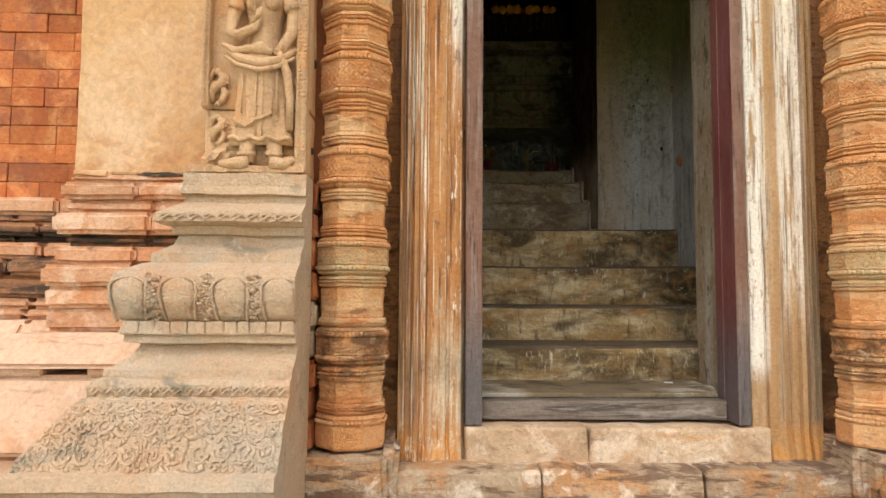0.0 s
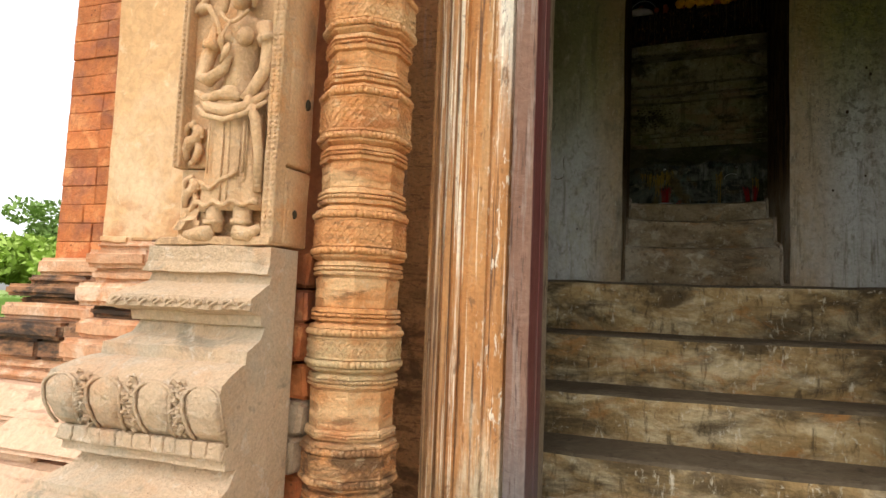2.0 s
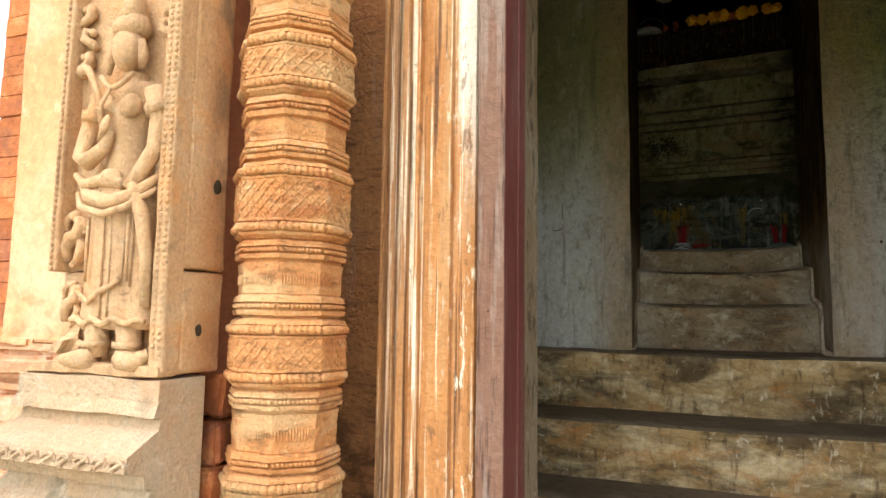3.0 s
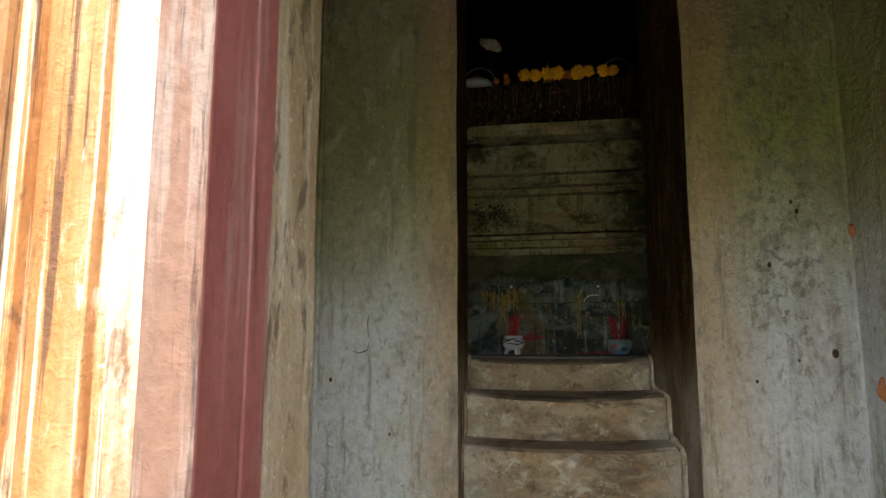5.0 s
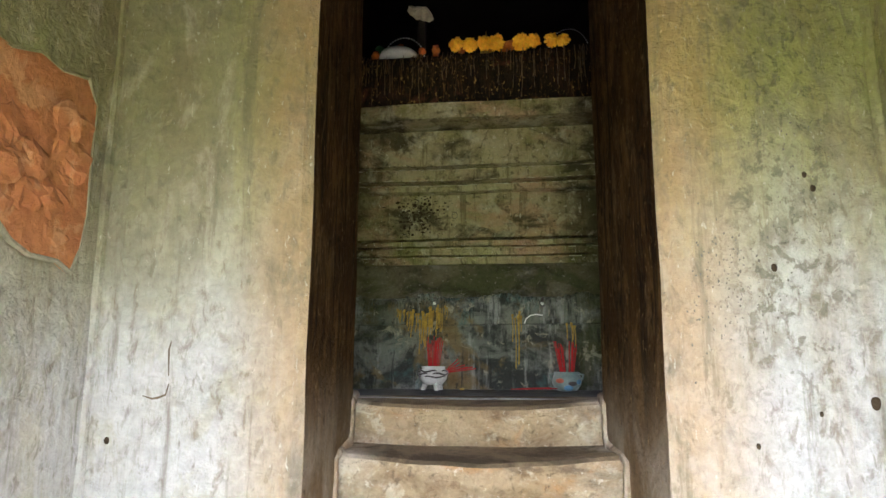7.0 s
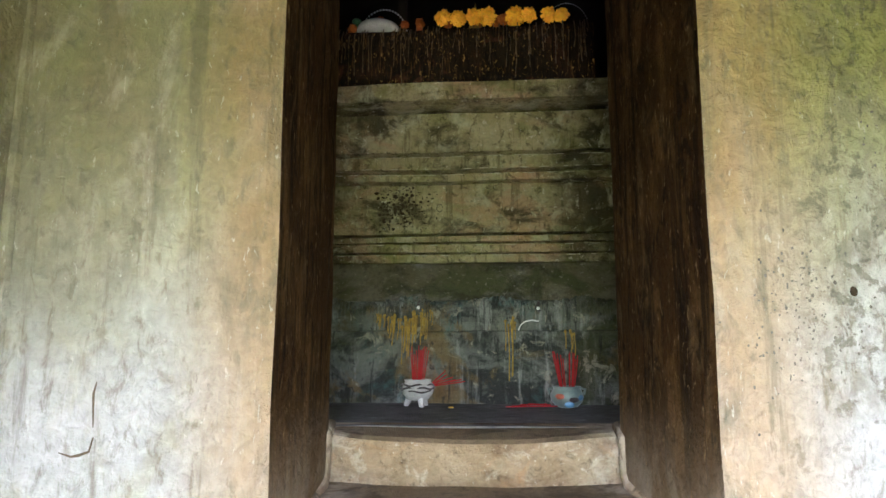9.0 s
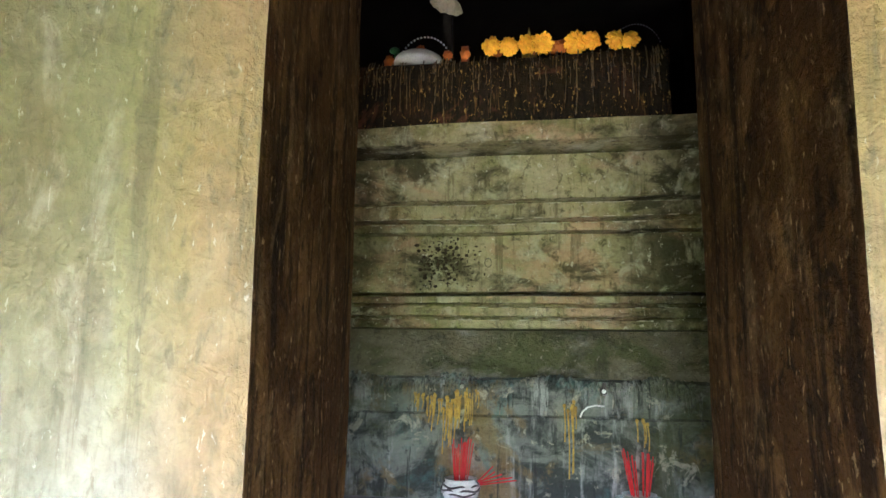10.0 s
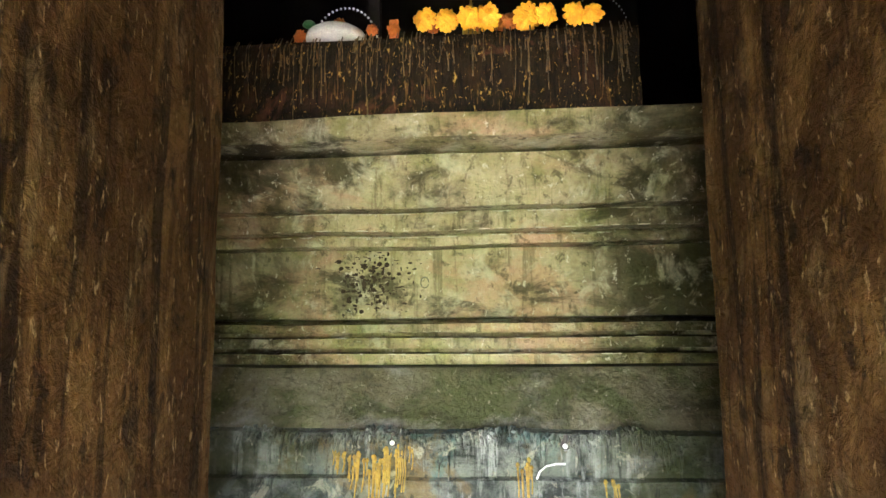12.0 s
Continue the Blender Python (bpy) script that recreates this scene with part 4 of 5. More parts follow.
for z, w, d in ((0.075, 0.098, 0.018), (0.082, 0.104, 0.030), (0.10, 0.100, 0.033), (0.16, 0.092, 0.033), (0.22, 0.084, 0.033), (0.29, 0.080, 0.036), (0.345, 0.078, 0.040), (0.365, 0.070, 0.034), (0.385, 0.056, 0.03)):
    rows.append([(FX + 0.012 + w * math.cos(a), FY + 0.022 - (d + 0.02) * max(0.0, math.sin(a)) ** 0.6 - 0.002 * math.cos(9 * a), 1.80 + z) for a in [math.pi * i / 28 for i in range(29)]])
sk, _ = sweep(rows)
sk.to_mesh(tmp := bpy.data.meshes.new("figure"))
sk.free()
bm.from_mesh(tmp)
rows = []
for z, w, d in ((0.36, 0.060, 0.034), (0.40, 0.052, 0.032), (0.44, 0.050, 0.032), (0.48, 0.058, 0.036), (0.52, 0.066, 0.040), (0.555, 0.074, 0.034), (0.575, 0.060, 0.028), (0.585, 0.026, 0.02), (0.60, 0.023, 0.02)):
    rows.append([(FX + 0.015 + w * math.cos(a), FY + 0.022 - (d + 0.018) * max(0.0, math.sin(a)) ** 0.7, 1.80 + z) for a in [math.pi * i / 20 for i in range(21)]])
sk, _ = sweep(rows)
sk.to_mesh(tmp)
sk.free()
bm.from_mesh(tmp)
bpy.data.meshes.remove(tmp)
put_ball(bm, (FX + 0.015, FY - 0.014, 1.80 + 0.645), (0.036, 0.032, 0.047), 10, 14)
put_ball(bm, (FX + 0.015, FY - 0.008, 1.80 + 0.695), (0.046, 0.036, 0.030), 8, 14)
limb(bm, [(0.015, -0.005, 0.70), (0.015, -0.005, 0.745), (0.015, 0, 0.79)], [0.034, 0.026, 0.006])
for sx in (-1, 1):
    put_ball(bm, (FX + 0.015 + sx * 0.030, FY - 0.028, 1.80 + 0.520), (0.027, 0.020, 0.026), 8, 12)
    limb(bm, [(0.015 + sx * 0.045, -0.004, 0.02), (0.012 + sx * 0.043, -0.004, 0.085)], [0.022, 0.026])
    limb(bm, [(0.02 + sx * 0.043, -0.016, 0.022), (-0.01 + sx * 0.05, -0.020, 0.016), (-0.04 + sx * 0.075, -0.014, 0.014)] if sx < 0 else
         [(0.05, -0.016, 0.022), (0.09, -0.020, 0.014), (0.12, -0.014, 0.034)], [0.022, 0.019, 0.010])
limb(bm, [(-0.058, -0.006, 0.555), (-0.082, -0.012, 0.49), (-0.090, -0.022, 0.425), (-0.06, -0.034, 0.412), (-0.008, -0.040, 0.438), (0.004, -0.042, 0.47)], [0.022, 0.021, 0.020, 0.018, 0.015, 0.012])
limb(bm, [(0.088, -0.006, 0.555), (0.108, -0.010, 0.49), (0.106, -0.016, 0.43), (0.074, -0.026, 0.375), (0.055, -0.032, 0.352)], [0.022, 0.020, 0.019, 0.017, 0.014])
limb(bm, [(-0.098, -0.01, 0.372), (-0.055, -0.028, 0.342), (0.01, -0.036, 0.325), (0.07, -0.034, 0.335), (0.12, -0.012, 0.375)], [0.008, 0.016, 0.017, 0.016, 0.007])
limb(bm, [(-0.118, -0.01, 0.392), (-0.07, -0.026, 0.368), (-0.02, -0.034, 0.372), (0.05, -0.036, 0.362)], [0.007, 0.012, 0.013, 0.012])
limb(bm, [(0.068, -0.034, 0.36), (0.094, -0.030, 0.30), (0.104, -0.022, 0.22), (0.106, -0.018, 0.12)], [0.012, 0.014, 0.013, 0.010])
limb(bm, [(-0.07, -0.02, 0.135), (-0.01, -0.024, 0.125), (0.02, -0.026, 0.142), (0.07, -0.022, 0.150)], [0.005, 0.007, 0.007, 0.005])
put_ball(bm, (FX + 0.012, FY - 0.038, 1.80 + 0.375), (0.030, 0.012, 0.018), 7, 12)
for k in range(6):
    limb(bm, [(-0.03 + 0.02 * k, -0.026 - 0.004 * (k in (2, 3)), 0.31), (-0.035 + 0.021 * k, -0.026, 0.16)], [0.003, 0.0025])
for sx in (-1, 1):  # armbands, anklets, ear pendants
    limb(bm, [(0.015 + sx * 0.086, -0.012, 0.520), (0.015 + sx * 0.092, -0.012, 0.502)], [0.027, 0.026])
    limb(bm, [(0.012 + sx * 0.043, -0.006, 0.040), (0.012 + sx * 0.043, -0.006, 0.052)], [0.029, 0.029])
    limb(bm, [(0.015 + sx * 0.040, -0.020, 0.660), (0.015 + sx * 0.046, -0.020, 0.625), (0.015 + sx * 0.046, -0.020, 0.598)], [0.007, 0.011, 0.006])
limb(bm, [(-0.03 + 0.009 * k, -0.040 - 0.009 * math.sin(k * 0.314), 0.585 - 0.030 * math.sin(k * 0.314)) for k in range(11)], 0.0055)
limb(bm, [(0.012, -0.052, 0.555), (-0.006, -0.058, 0.52), (-0.002, -0.056, 0.475)], [0.004, 0.004, 0.005])
limb(bm, [(-0.004, -0.050, 0.475), (-0.030, -0.050, 0.555), (-0.070, -0.038, 0.605), (-0.105, -0.020, 0.612)], [0.007, 0.006, 0.009, 0.016])
for k in range(4):  # fingers
    limb(bm, [(-0.012 + 0.004 * k, -0.052, 0.448 + 0.004 * k), (0.002 + 0.005 * k, -0.058, 0.470 + 0.005 * k), (0.000 + 0.004 * k, -0.056, 0.488 + 0.003 * k)], [0.0055, 0.005, 0.0035])
limb(bm, [(-0.105, -0.014, 0.352), (-0.060, -0.044, 0.318), (0.01, -0.052, 0.300), (0.07, -0.046, 0.312), (0.118, -0.016, 0.350)], [0.005, 0.007, 0.0075, 0.007, 0.005])
for x0, z0, z1 in ((-0.045, 0.30, 0.17), (0.000, 0.30, 0.10), (0.022, 0.30, 0.10), (0.066, 0.30, 0.17)):
    limb(bm, [(x0, -0.034, z0), (x0 - 0.002, -0.034, 0.5 * (z0 + z1)), (x0, -0.032, z1)], 0.0032)
limb(bm, [(-0.088 + 0.010 * k, -0.024 - 0.010 * math.sin(k * 0.157), 0.092 + 0.005 * math.sin(k * 1.1)) for k in range(21)], 0.0065)
limb(bm, [(-0.075, -0.026, 0.150), (-0.03, -0.036, 0.128), (0.0, -0.038, 0.150), (0.035, -0.038, 0.160), (0.05, -0.036, 0.175)], 0.0055)
put_box(bm, FX - 0.125, FX + 0.13, FY - 0.005, FY + 0.03, 1.792, 1.812, 0.006)
for v in bm.verts:
    v.co.z = 2.172 + (v.co.z - 2.172) * 1.10
    v.co.x = FX + 0.012 + (v.co.x - FX - 0.012) * 1.06
figure = tagged(part("statue", ruffle(bm, 0.0025, 22, 2), TAN, None, "", True), "weathered sandstone standing figure carved in relief", "statue")
# small carved creatures and scrolls beside it


def curl(points, thick):
    """A tapering carved curl in the plane of the slab."""
    bm = fresh()
    n = len(points)
    put_tube(bm, [(x, 2.386 - 0.004 * math.sin(math.pi * i / (n - 1)), z) for i, (x, z) in enumerate(points)], [thick * (0.55 + 0.9 * math.sin(math.pi * (i + 0.6) / n)) for i in range(n)], 9)
    x, z = points[-1]
    put_ball(bm, (x, 2.384, z), (thick * 1.15, thick, thick * 1.05), 7, 10)
    part("side_carving", ruffle(bm, 0.003, 28, x + z), TAN, panel, "", True)


for dx, dz, k in ((-0.795, 2.000, 1.0), (-0.790, 1.860, 0.82)):
    curl([(dx - 0.016 * k, dz), (dx - 0.018 * k, dz + 0.03 * k), (dx - 0.004 * k, dz + 0.052 * k), (dx + 0.018 * k, dz + 0.062 * k), (dx + 0.020 * k, dz + 0.088 * k), (dx + 0.002 * k, dz + 0.104 * k)], 0.0125 * k)
    curl([(dx + 0.018 * k, dz + 0.055 * k), (dx + 0.030 * k, dz + 0.030 * k), (dx + 0.022 * k, dz + 0.004 * k), (dx + 0.006 * k, dz - 0.008 * k)], 0.0085 * k)
    curl([(dx - 0.010 * k, dz + 0.110 * k), (dx - 0.022 * k, dz + 0.092 * k), (dx - 0.024 * k, dz + 0.070 * k)], 0.0075 * k)
    curl([(dx + 0.022 * k, dz + 0.100 * k), (dx + 0.034 * k, dz + 0.085 * k), (dx + 0.036 * k, dz + 0.066 * k)], 0.006 * k)
for cz, cx, f in ((2.47, -0.795, 1), (2.53, -0.785, -1), (2.59, -0.80, 1), (2.52, -0.545, -1), (2.58, -0.54, 1)):
    curl([(cx - 0.018 * f, cz - 0.025), (cx - 0.005 * f, cz - 0.012), (cx + 0.016 * f, cz), (cx + 0.012 * f, cz + 0.020), (cx - 0.006 * f, cz + 0.016)], 0.009)

# ---- pilaster, brick wall and their base courses ----
setting("wall_pilaster", slab(-1.412, -0.845, 2.66, 2.99, 1.79, 4.6, 0.07, 0.006, 4, 0.012), OCHRE, "smooth ochre plastered pilaster")
setting("wall_brick_core", box(-2.085, -1.30, 3.071, 4.9, 0.2, 4.6), MORTAR, "brick tower wall with recessed joints")
core = bpy.data.objects["wall_brick_core"]
rng = random.Random(5)


def brick_mesh(w, h, d, seed):
    bm = box(-w / 2, w / 2, 0, d, 0, h, bevel=0.003, seg=1)
    ruffle(bm, 0.003, 14, seed)
    me = bpy.data.meshes.new("brick")
    bm.to_mesh(me)
    bm.free()
    me.materials.append(BRICK)
    return me


SHAPES = {w: [brick_mesh(w, 0.083, 0.10, 3 * w + k) for k in range(4)] for w in (0.14, 0.20, 0.26)}
z = 1.74
while z < 4.4:
    x = -2.105
    while x < -1.40:
        w = rng.choice((0.14, 0.20, 0.20, 0.26))
        ob = new("brick", rng.choice(SHAPES[w]))
        ob.parent = core
        ob.location = (x + w / 2, 3.06 - rng.uniform(-0.004, 0.005), z)
        x += w + 0.002
    z += 0.0845


def courses(parent, xl, xr, yf, rows, lengths, dark=(), slope=0):
    """Moulded courses of long stones, each course set out d from the wall, with a filling core behind its joints."""
    for k, (z1, z0, d) in enumerate(rows):
        low = bool(slope) and k >= slope
        in_by = 0.13 if low else 0.016
        part("course_core", box(xl - d + in_by, xr, yf - d + in_by, yf + 0.12, z0, z1), LICHEN if k in dark else WORN, parent)
        x = xl - d
        first = True
        while x < xr - 0.02:
            w = rng.uniform(0.5, 0.9) if low else rng.uniform(*lengths)
            w = w if x + w < xr - 0.15 else xr - x
            j = rng.uniform(-0.005, 0.006)
            bm = rock(x + 0.001, x + w - 0.001, yf - 1.35 * d - 0.01 + j, yf + (0.8 if first else 0.10), z0 + 0.0005, z1 - 0.0005, 0.006, 0.016, x + k)
            if low:
                for v in bm.verts:
                    lift = max(0.0, min(1.0, (v.co.z - z0) / (z1 - z0)))
                    if v.co.y < yf:
                        v.co.y += 0.10 * lift
                    if first and v.co.x < x + 0.1:
                        v.co.x += 0.07 * lift
            part("stone", bm, PALE if low else LICHEN if k in dark and rng.random() < 0.85 else WORN, parent)
            x += w
            first = False


tower_base = thing("tower_base", "moulded brick tower base, blackened and worn", "moulded base", kind="structure")
courses(tower_base, -2.10, -1.30, 3.06, [(1.75, 1.672, 0.04), (1.67, 1.63, 0.06), (1.63, 1.575, 0.105), (1.575, 1.548, 0.075), (1.548, 1.48, 0.11), (1.48, 1.41, 0.18),
        (1.41, 1.32, 0.155), (1.32, 1.275, 0.15), (1.275, 1.235, 0.17), (1.235, 1.12, 0.30), (1.12, 0.98, 0.36), (0.98, 0.8, 0.40), (0.8, 0.5, 0.44), (0.5, 0.0, 0.46)],
        (0.3, 0.65), (1, 2, 3, 5, 6), 9)
pil_base = thing("pilaster_base", "moulded pale brick base below the plastered pilaster", "moulded base", kind="structure")
# Course 4 is a hollow: its shade is painted with the blackened brick.
courses(pil_base, -1.41, -0.70, 2.66, [(1.79, 1.757, 0.005), (1.757, 1.692, 0.026), (1.692, 1.640, 0.015), (1.640, 1.56, 0.045), (1.56, 1.515, 0.012), (1.515, 1.445, 0.035), (1.445, 1.365, 0.06),
        (1.365, 1.285, 0.052), (1.285, 1.20, 0.048), (1.20, 1.085, 0.19), (1.062, 0.81, 0.24), (0.81, 0.5, 0.28), (0.5, 0.0, 0.30)], (0.24, 0.5), (4,), 9)
part("chip", rock(-1.405, -1.27, 2.645, 2.72, 1.775, 1.815, 0.012, 0.012, 4), OCHRE, pil_base, "pale chunk of fallen plaster")
part("chip", rock(-1.18, -0.98, 2.65, 2.72, 1.775, 1.802, 0.012, 0.01, 6), LICHEN, pil_base)
part("chip", rock(-1.0, -0.85, 2.655, 2.72, 1.78, 1.84, 0.014, 0.012, 9), WORN, pil_base)
part("ledge_fill", rock(-1.215, -0.71, 2.428, 2.78, 1.058, 1.090, 0.003, 0.006, 2), PALE, pil_base)
part("ledge_fill", rock(-1.64, -1.365, 2.428, 2.78, 1.058, 1.090, 0.003, 0.006, 3), PALE, pil_base)
part("filler", box(-1.40, -0.7, 2.70, 2.9, 0.02, 1.78), MORTAR, pil_base)
gap = thing("gap_bricks", "loose red bricks in the gap beside the carved plinth", "brick filling", kind="structure")
for k in range(9):
    step_in = 0.018 * (k % 3)
    part("brick" if k not in (3, 4) else "stone", rock(-0.64, -0.464 - 0.006 * (k % 2), 2.500 + step_in, 2.66, 0.795 + 0.106 * k, 0.893 + 0.106 * k, 0.018, 0.010, k), BRICK if k not in (3, 4) else WEATHERED, gap)
part("backing", box(-0.80, -0.40, 2.664, 2.825, 0.45, 3.6), MORTAR, gap)
setting("wall_tower_east", box(mirror(-0.50), mirror(-0.50) + 1.6, 2.66, 2.99, 0, 4.6), OCHRE, "plain plastered wall beyond the colonette")

# ---- vestibule ----
XW, XE, YI, YB = -0.19, 1.50, 4.20, 4.76
setting("wall_west", slab(XW - 0.4, XW, 3.242, YI - 0.002, 0.0, 4.4, 0.09, 0.007, 3, 0), WHITE, "stained lime plaster side wall")
setting("wall_east", slab(XE, XE + 0.4, 3.242, YI - 0.002, 0.0, 4.4, 0.09, 0.007, 3, 0), WHITE, "stained lime plaster side wall")


def pier(name, front, back, label):
    bm = fresh()
    n, h = 16, 44
    (x0, x1), (u0, u1) = front, back
    cut0, cut1 = (0.022, 0.0) if x0 > 0.5 else (0.0, 0.022)
    rows = []
    for k in range(h + 1):
        z = 1.5 + 2.9 * k / h
        wob = 0.004 * noise.noise(Vector((x0, 0, z * 6)))
        c0, c1 = (cut0 + wob if cut0 else 0), (cut1 + wob if cut1 else 0)
        y0, y1 = YI + (0.016 if cut0 else 0), YI + (0.016 if cut1 else 0)
        ring = [(x0 + c0 + (x1 - c1 - x0 - c0) * i / n, YI, z) for i in range(n + 1)] + [(x1 + (u1 - x1) * i / n, y1 + (YB - y1) * i / n, z) for i in range(n + 1)]
        ring += [(u1 + (u0 - u1) * i / n, YB, z) for i in range(1, n + 1)] + [(u0 + (x0 - u0) * i / n, YB + (y0 - YB) * i / n, z) for i in range(1, n + 1)]
        rows.append(ring)
    bm, grid = sweep(rows, closed=True)
    bmesh.ops.remove_doubles(bm, verts=bm.verts[:], dist=1e-5)
    bmesh.ops.recalc_face_normals(bm, faces=bm.faces[:])
    return bm


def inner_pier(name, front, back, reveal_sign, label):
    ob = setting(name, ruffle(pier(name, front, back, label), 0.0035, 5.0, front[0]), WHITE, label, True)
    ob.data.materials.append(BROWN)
    # Reveal faces take the brown plaster with shade in its colour.
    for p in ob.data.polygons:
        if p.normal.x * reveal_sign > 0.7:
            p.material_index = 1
    ob.data.polygons.foreach_set("use_smooth", [False] * len(ob.data.polygons))
    return ob


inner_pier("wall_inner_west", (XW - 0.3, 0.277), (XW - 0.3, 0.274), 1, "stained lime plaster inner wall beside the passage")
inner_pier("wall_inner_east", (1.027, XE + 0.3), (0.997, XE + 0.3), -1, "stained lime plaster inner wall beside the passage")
setting("wall_over_passage", slab(0.255, 1.05, YI + 0.003, YB - 0.003, 3.92, 4.4, 0.1, 0.006), BROWN, "shaded brown wall above the passage")
# Unseen slab, added so that no daylight leaks in from above.
setting("ceiling", box(-0.7, 2.0, 2.9, 4.9, 4.4, 4.62), WHITE, "unseen flat ceiling over the vestibule")

for x, name in ((XW, "trim_west"), (XE, "trim_east")):
    bm = fresh()
    put_tube(bm, [(x + 0.004 * noise.noise(Vector((x, 0, k * 0.9))), YI - 0.003, 0.95 + k * 0.138) for k in range(26)], 0.014, 8)
    setting(name, bm, WHITE, "rounded plaster fillet in the wall corner")

# plaster broken away to the brick on the side wall
patch = thing("bare_brick_patch", "orange brick laid bare where plaster has fallen", "brick patch")
outline = [(3.80, 2.62), (3.795, 2.72), (3.815, 2.86), (3.83, 2.915), (3.89, 2.905), (3.95, 2.93), (4.02, 2.925), (4.10, 2.945), (4.135, 2.90), (4.14, 2.78),
           (4.145, 2.66), (4.13, 2.58), (4.105, 2.53), (4.06, 2.545), (3.98, 2.545), (3.93, 2.565), (3.90, 2.60), (3.85, 2.595)]
outline = [(y - 0.022 - 0.024 * max(0.0, (3.95 - y) / 0.15), z) for y, z in outline]
bm = fresh()
rim = [(y + 0.012 * noise.noise(Vector((y * 40, z * 40, 0))), z + 0.012 * noise.noise(Vector((z * 40, y * 40, 3)))) for y, z in outline]
top = [bm.verts.new((XW + 0.012, y, z)) for y, z in rim]
low = [bm.verts.new((XW - 0.02, y, z)) for y, z in rim]
bm.faces.new(top)
for i in range(len(rim)):
    bm.faces.new((top[i], top[i - 1], low[i - 1], low[i]))
bmesh.ops.recalc_face_normals(bm, faces=bm.faces[:])
bmesh.ops.triangulate(bm, faces=[f for f in bm.faces if len(f.verts) > 4])
part("bare_face", bm, BARE, patch)
bm = fresh()
ring = rim + [rim[0]]
put_tube(bm, [(XW + 0.008, y, z) for y, z in ring], 0.0065, 6)
flake_rng = random.Random(4)
for k in range(12):
    cy, cz = flake_rng.uniform(3.80, 4.06), flake_rng.uniform(2.60, 2.88)
    fb = fresh()
    put_ball(fb, (XW + 0.012, cy, cz), (0.007, flake_rng.uniform(0.03, 0.07), flake_rng.uniform(0.03, 0.06)), 8, 14)
    part("flake", ruffle(fb, 0.022, 16, k), BARE, patch, "lifting flake of brick")
part("broken_plaster_edge", ruffle(bm, 0.006, 30, 1), WHITE, patch)
for y, z, s in ((3.80, 2.68, 0.07), (4.075, 2.175, 0.035), (4.165, 2.65, 0.022)):
    chip = thing("plaster_chip", "small patch of brick showing through the plaster", "brick patch", "chipped plaster spots", at=(XE - 0.006, y, z))
    bm = fresh()
    put_ball(bm, (0, 0, 0), (0.012, s * 0.6, s), 7, 11)
    part("chip", ruffle(bm, s * 0.35, 20, z), BARE, chip)

# Each hole is a flat black ball; its inner shade is only colour.
for x, z, s in ((-0.137, 2.191, 0.010), (1.431, 2.278, 0.017), (1.257, 2.551, 0.011), (1.35, 2.72, 0.010), (1.335, 2.75, 0.009), (1.198, 2.193, 0.008), (1.325, 2.256, 0.007), (0.30 - 0.24, 2.02, 0.006)):
    hole = thing("wall_hole", "pecked hole in the plaster, shade painted as a black ball", "hole", "pecked holes in the plaster", at=(x, YI - 0.001, z))
    bm = fresh()
    put_ball(bm, (0, 0, 0), (s * 0.6, 0.004, s * 0.8), 7, 10)
    part("hole", ruffle(bm, s * 0.12, 90, x), PITCH, hole)
crack = thing("wall_crack", "thin dark hooked crack in the plaster", "crack", at=(-0.017, YI - 0.001, 2.29))
bm = fresh()
put_tube(bm, [(0.004, 0, 0.11), (0.0, 0, 0.09), (0.001, 0, 0.07), (0.004, 0, 0.035)], [0.001, 0.0022, 0.002, 0.001], 6)
put_tube(bm, [(0.006, 0, 0.02), (0.0, 0, -0.005), (-0.015, 0, -0.011), (-0.03, 0, -0.012), (-0.05, 0, -0.006)], [0.001, 0.0022, 0.0024, 0.002, 0.001], 6)
part("line", ruffle(bm, 0.003, 50, 1), TREAD, crack)
mould = tagged(thing("black_mould", "cluster of black mould flecks on the plaster", "mould stain"), kind="stuff")
bm = fresh()
mr = random.Random(8)
for k in range(230):
    x, z = mr.gauss(1.165, 0.05), mr.gauss(2.50, 0.075)
    if mr.random() < 0.25:
        x, z = mr.gauss(1.33, 0.05), mr.gauss(2.75, 0.10)
    put_ball(bm, (x, YI + 0.0005, z), (mr.uniform(0.0006, 0.0026), 0.0030, mr.uniform(0.0008, 0.0035)), 3, 6)
part("fleck", ruffle(bm, 0.0025, 90, 1), MOULDGREY, mould)

# Sockets too are black balls, with the shade of a hole as colour.
for x, y, z, t in ((-0.4815, 2.49, 2.174, 0.017), (-0.4815, 2.451, 1.847, 0.014)):
    hole = thing("stone_hole", "square socket in the sandstone slab, shade painted as a black ball", "hole", "sockets cut in the slab", at=(x, y, z))
    bm = fresh()
    put_ball(bm, (0, 0, 0), (0.012, t * 0.7, t), 7, 10)
    part("hole", ruffle(bm, 0.003, 60, z), PITCH, hole)

# ---- inner stairs ----
stairs = thing("inner_stairs", "steep stone steps with pale worn risers and dark treads", "steps", kind="structure")
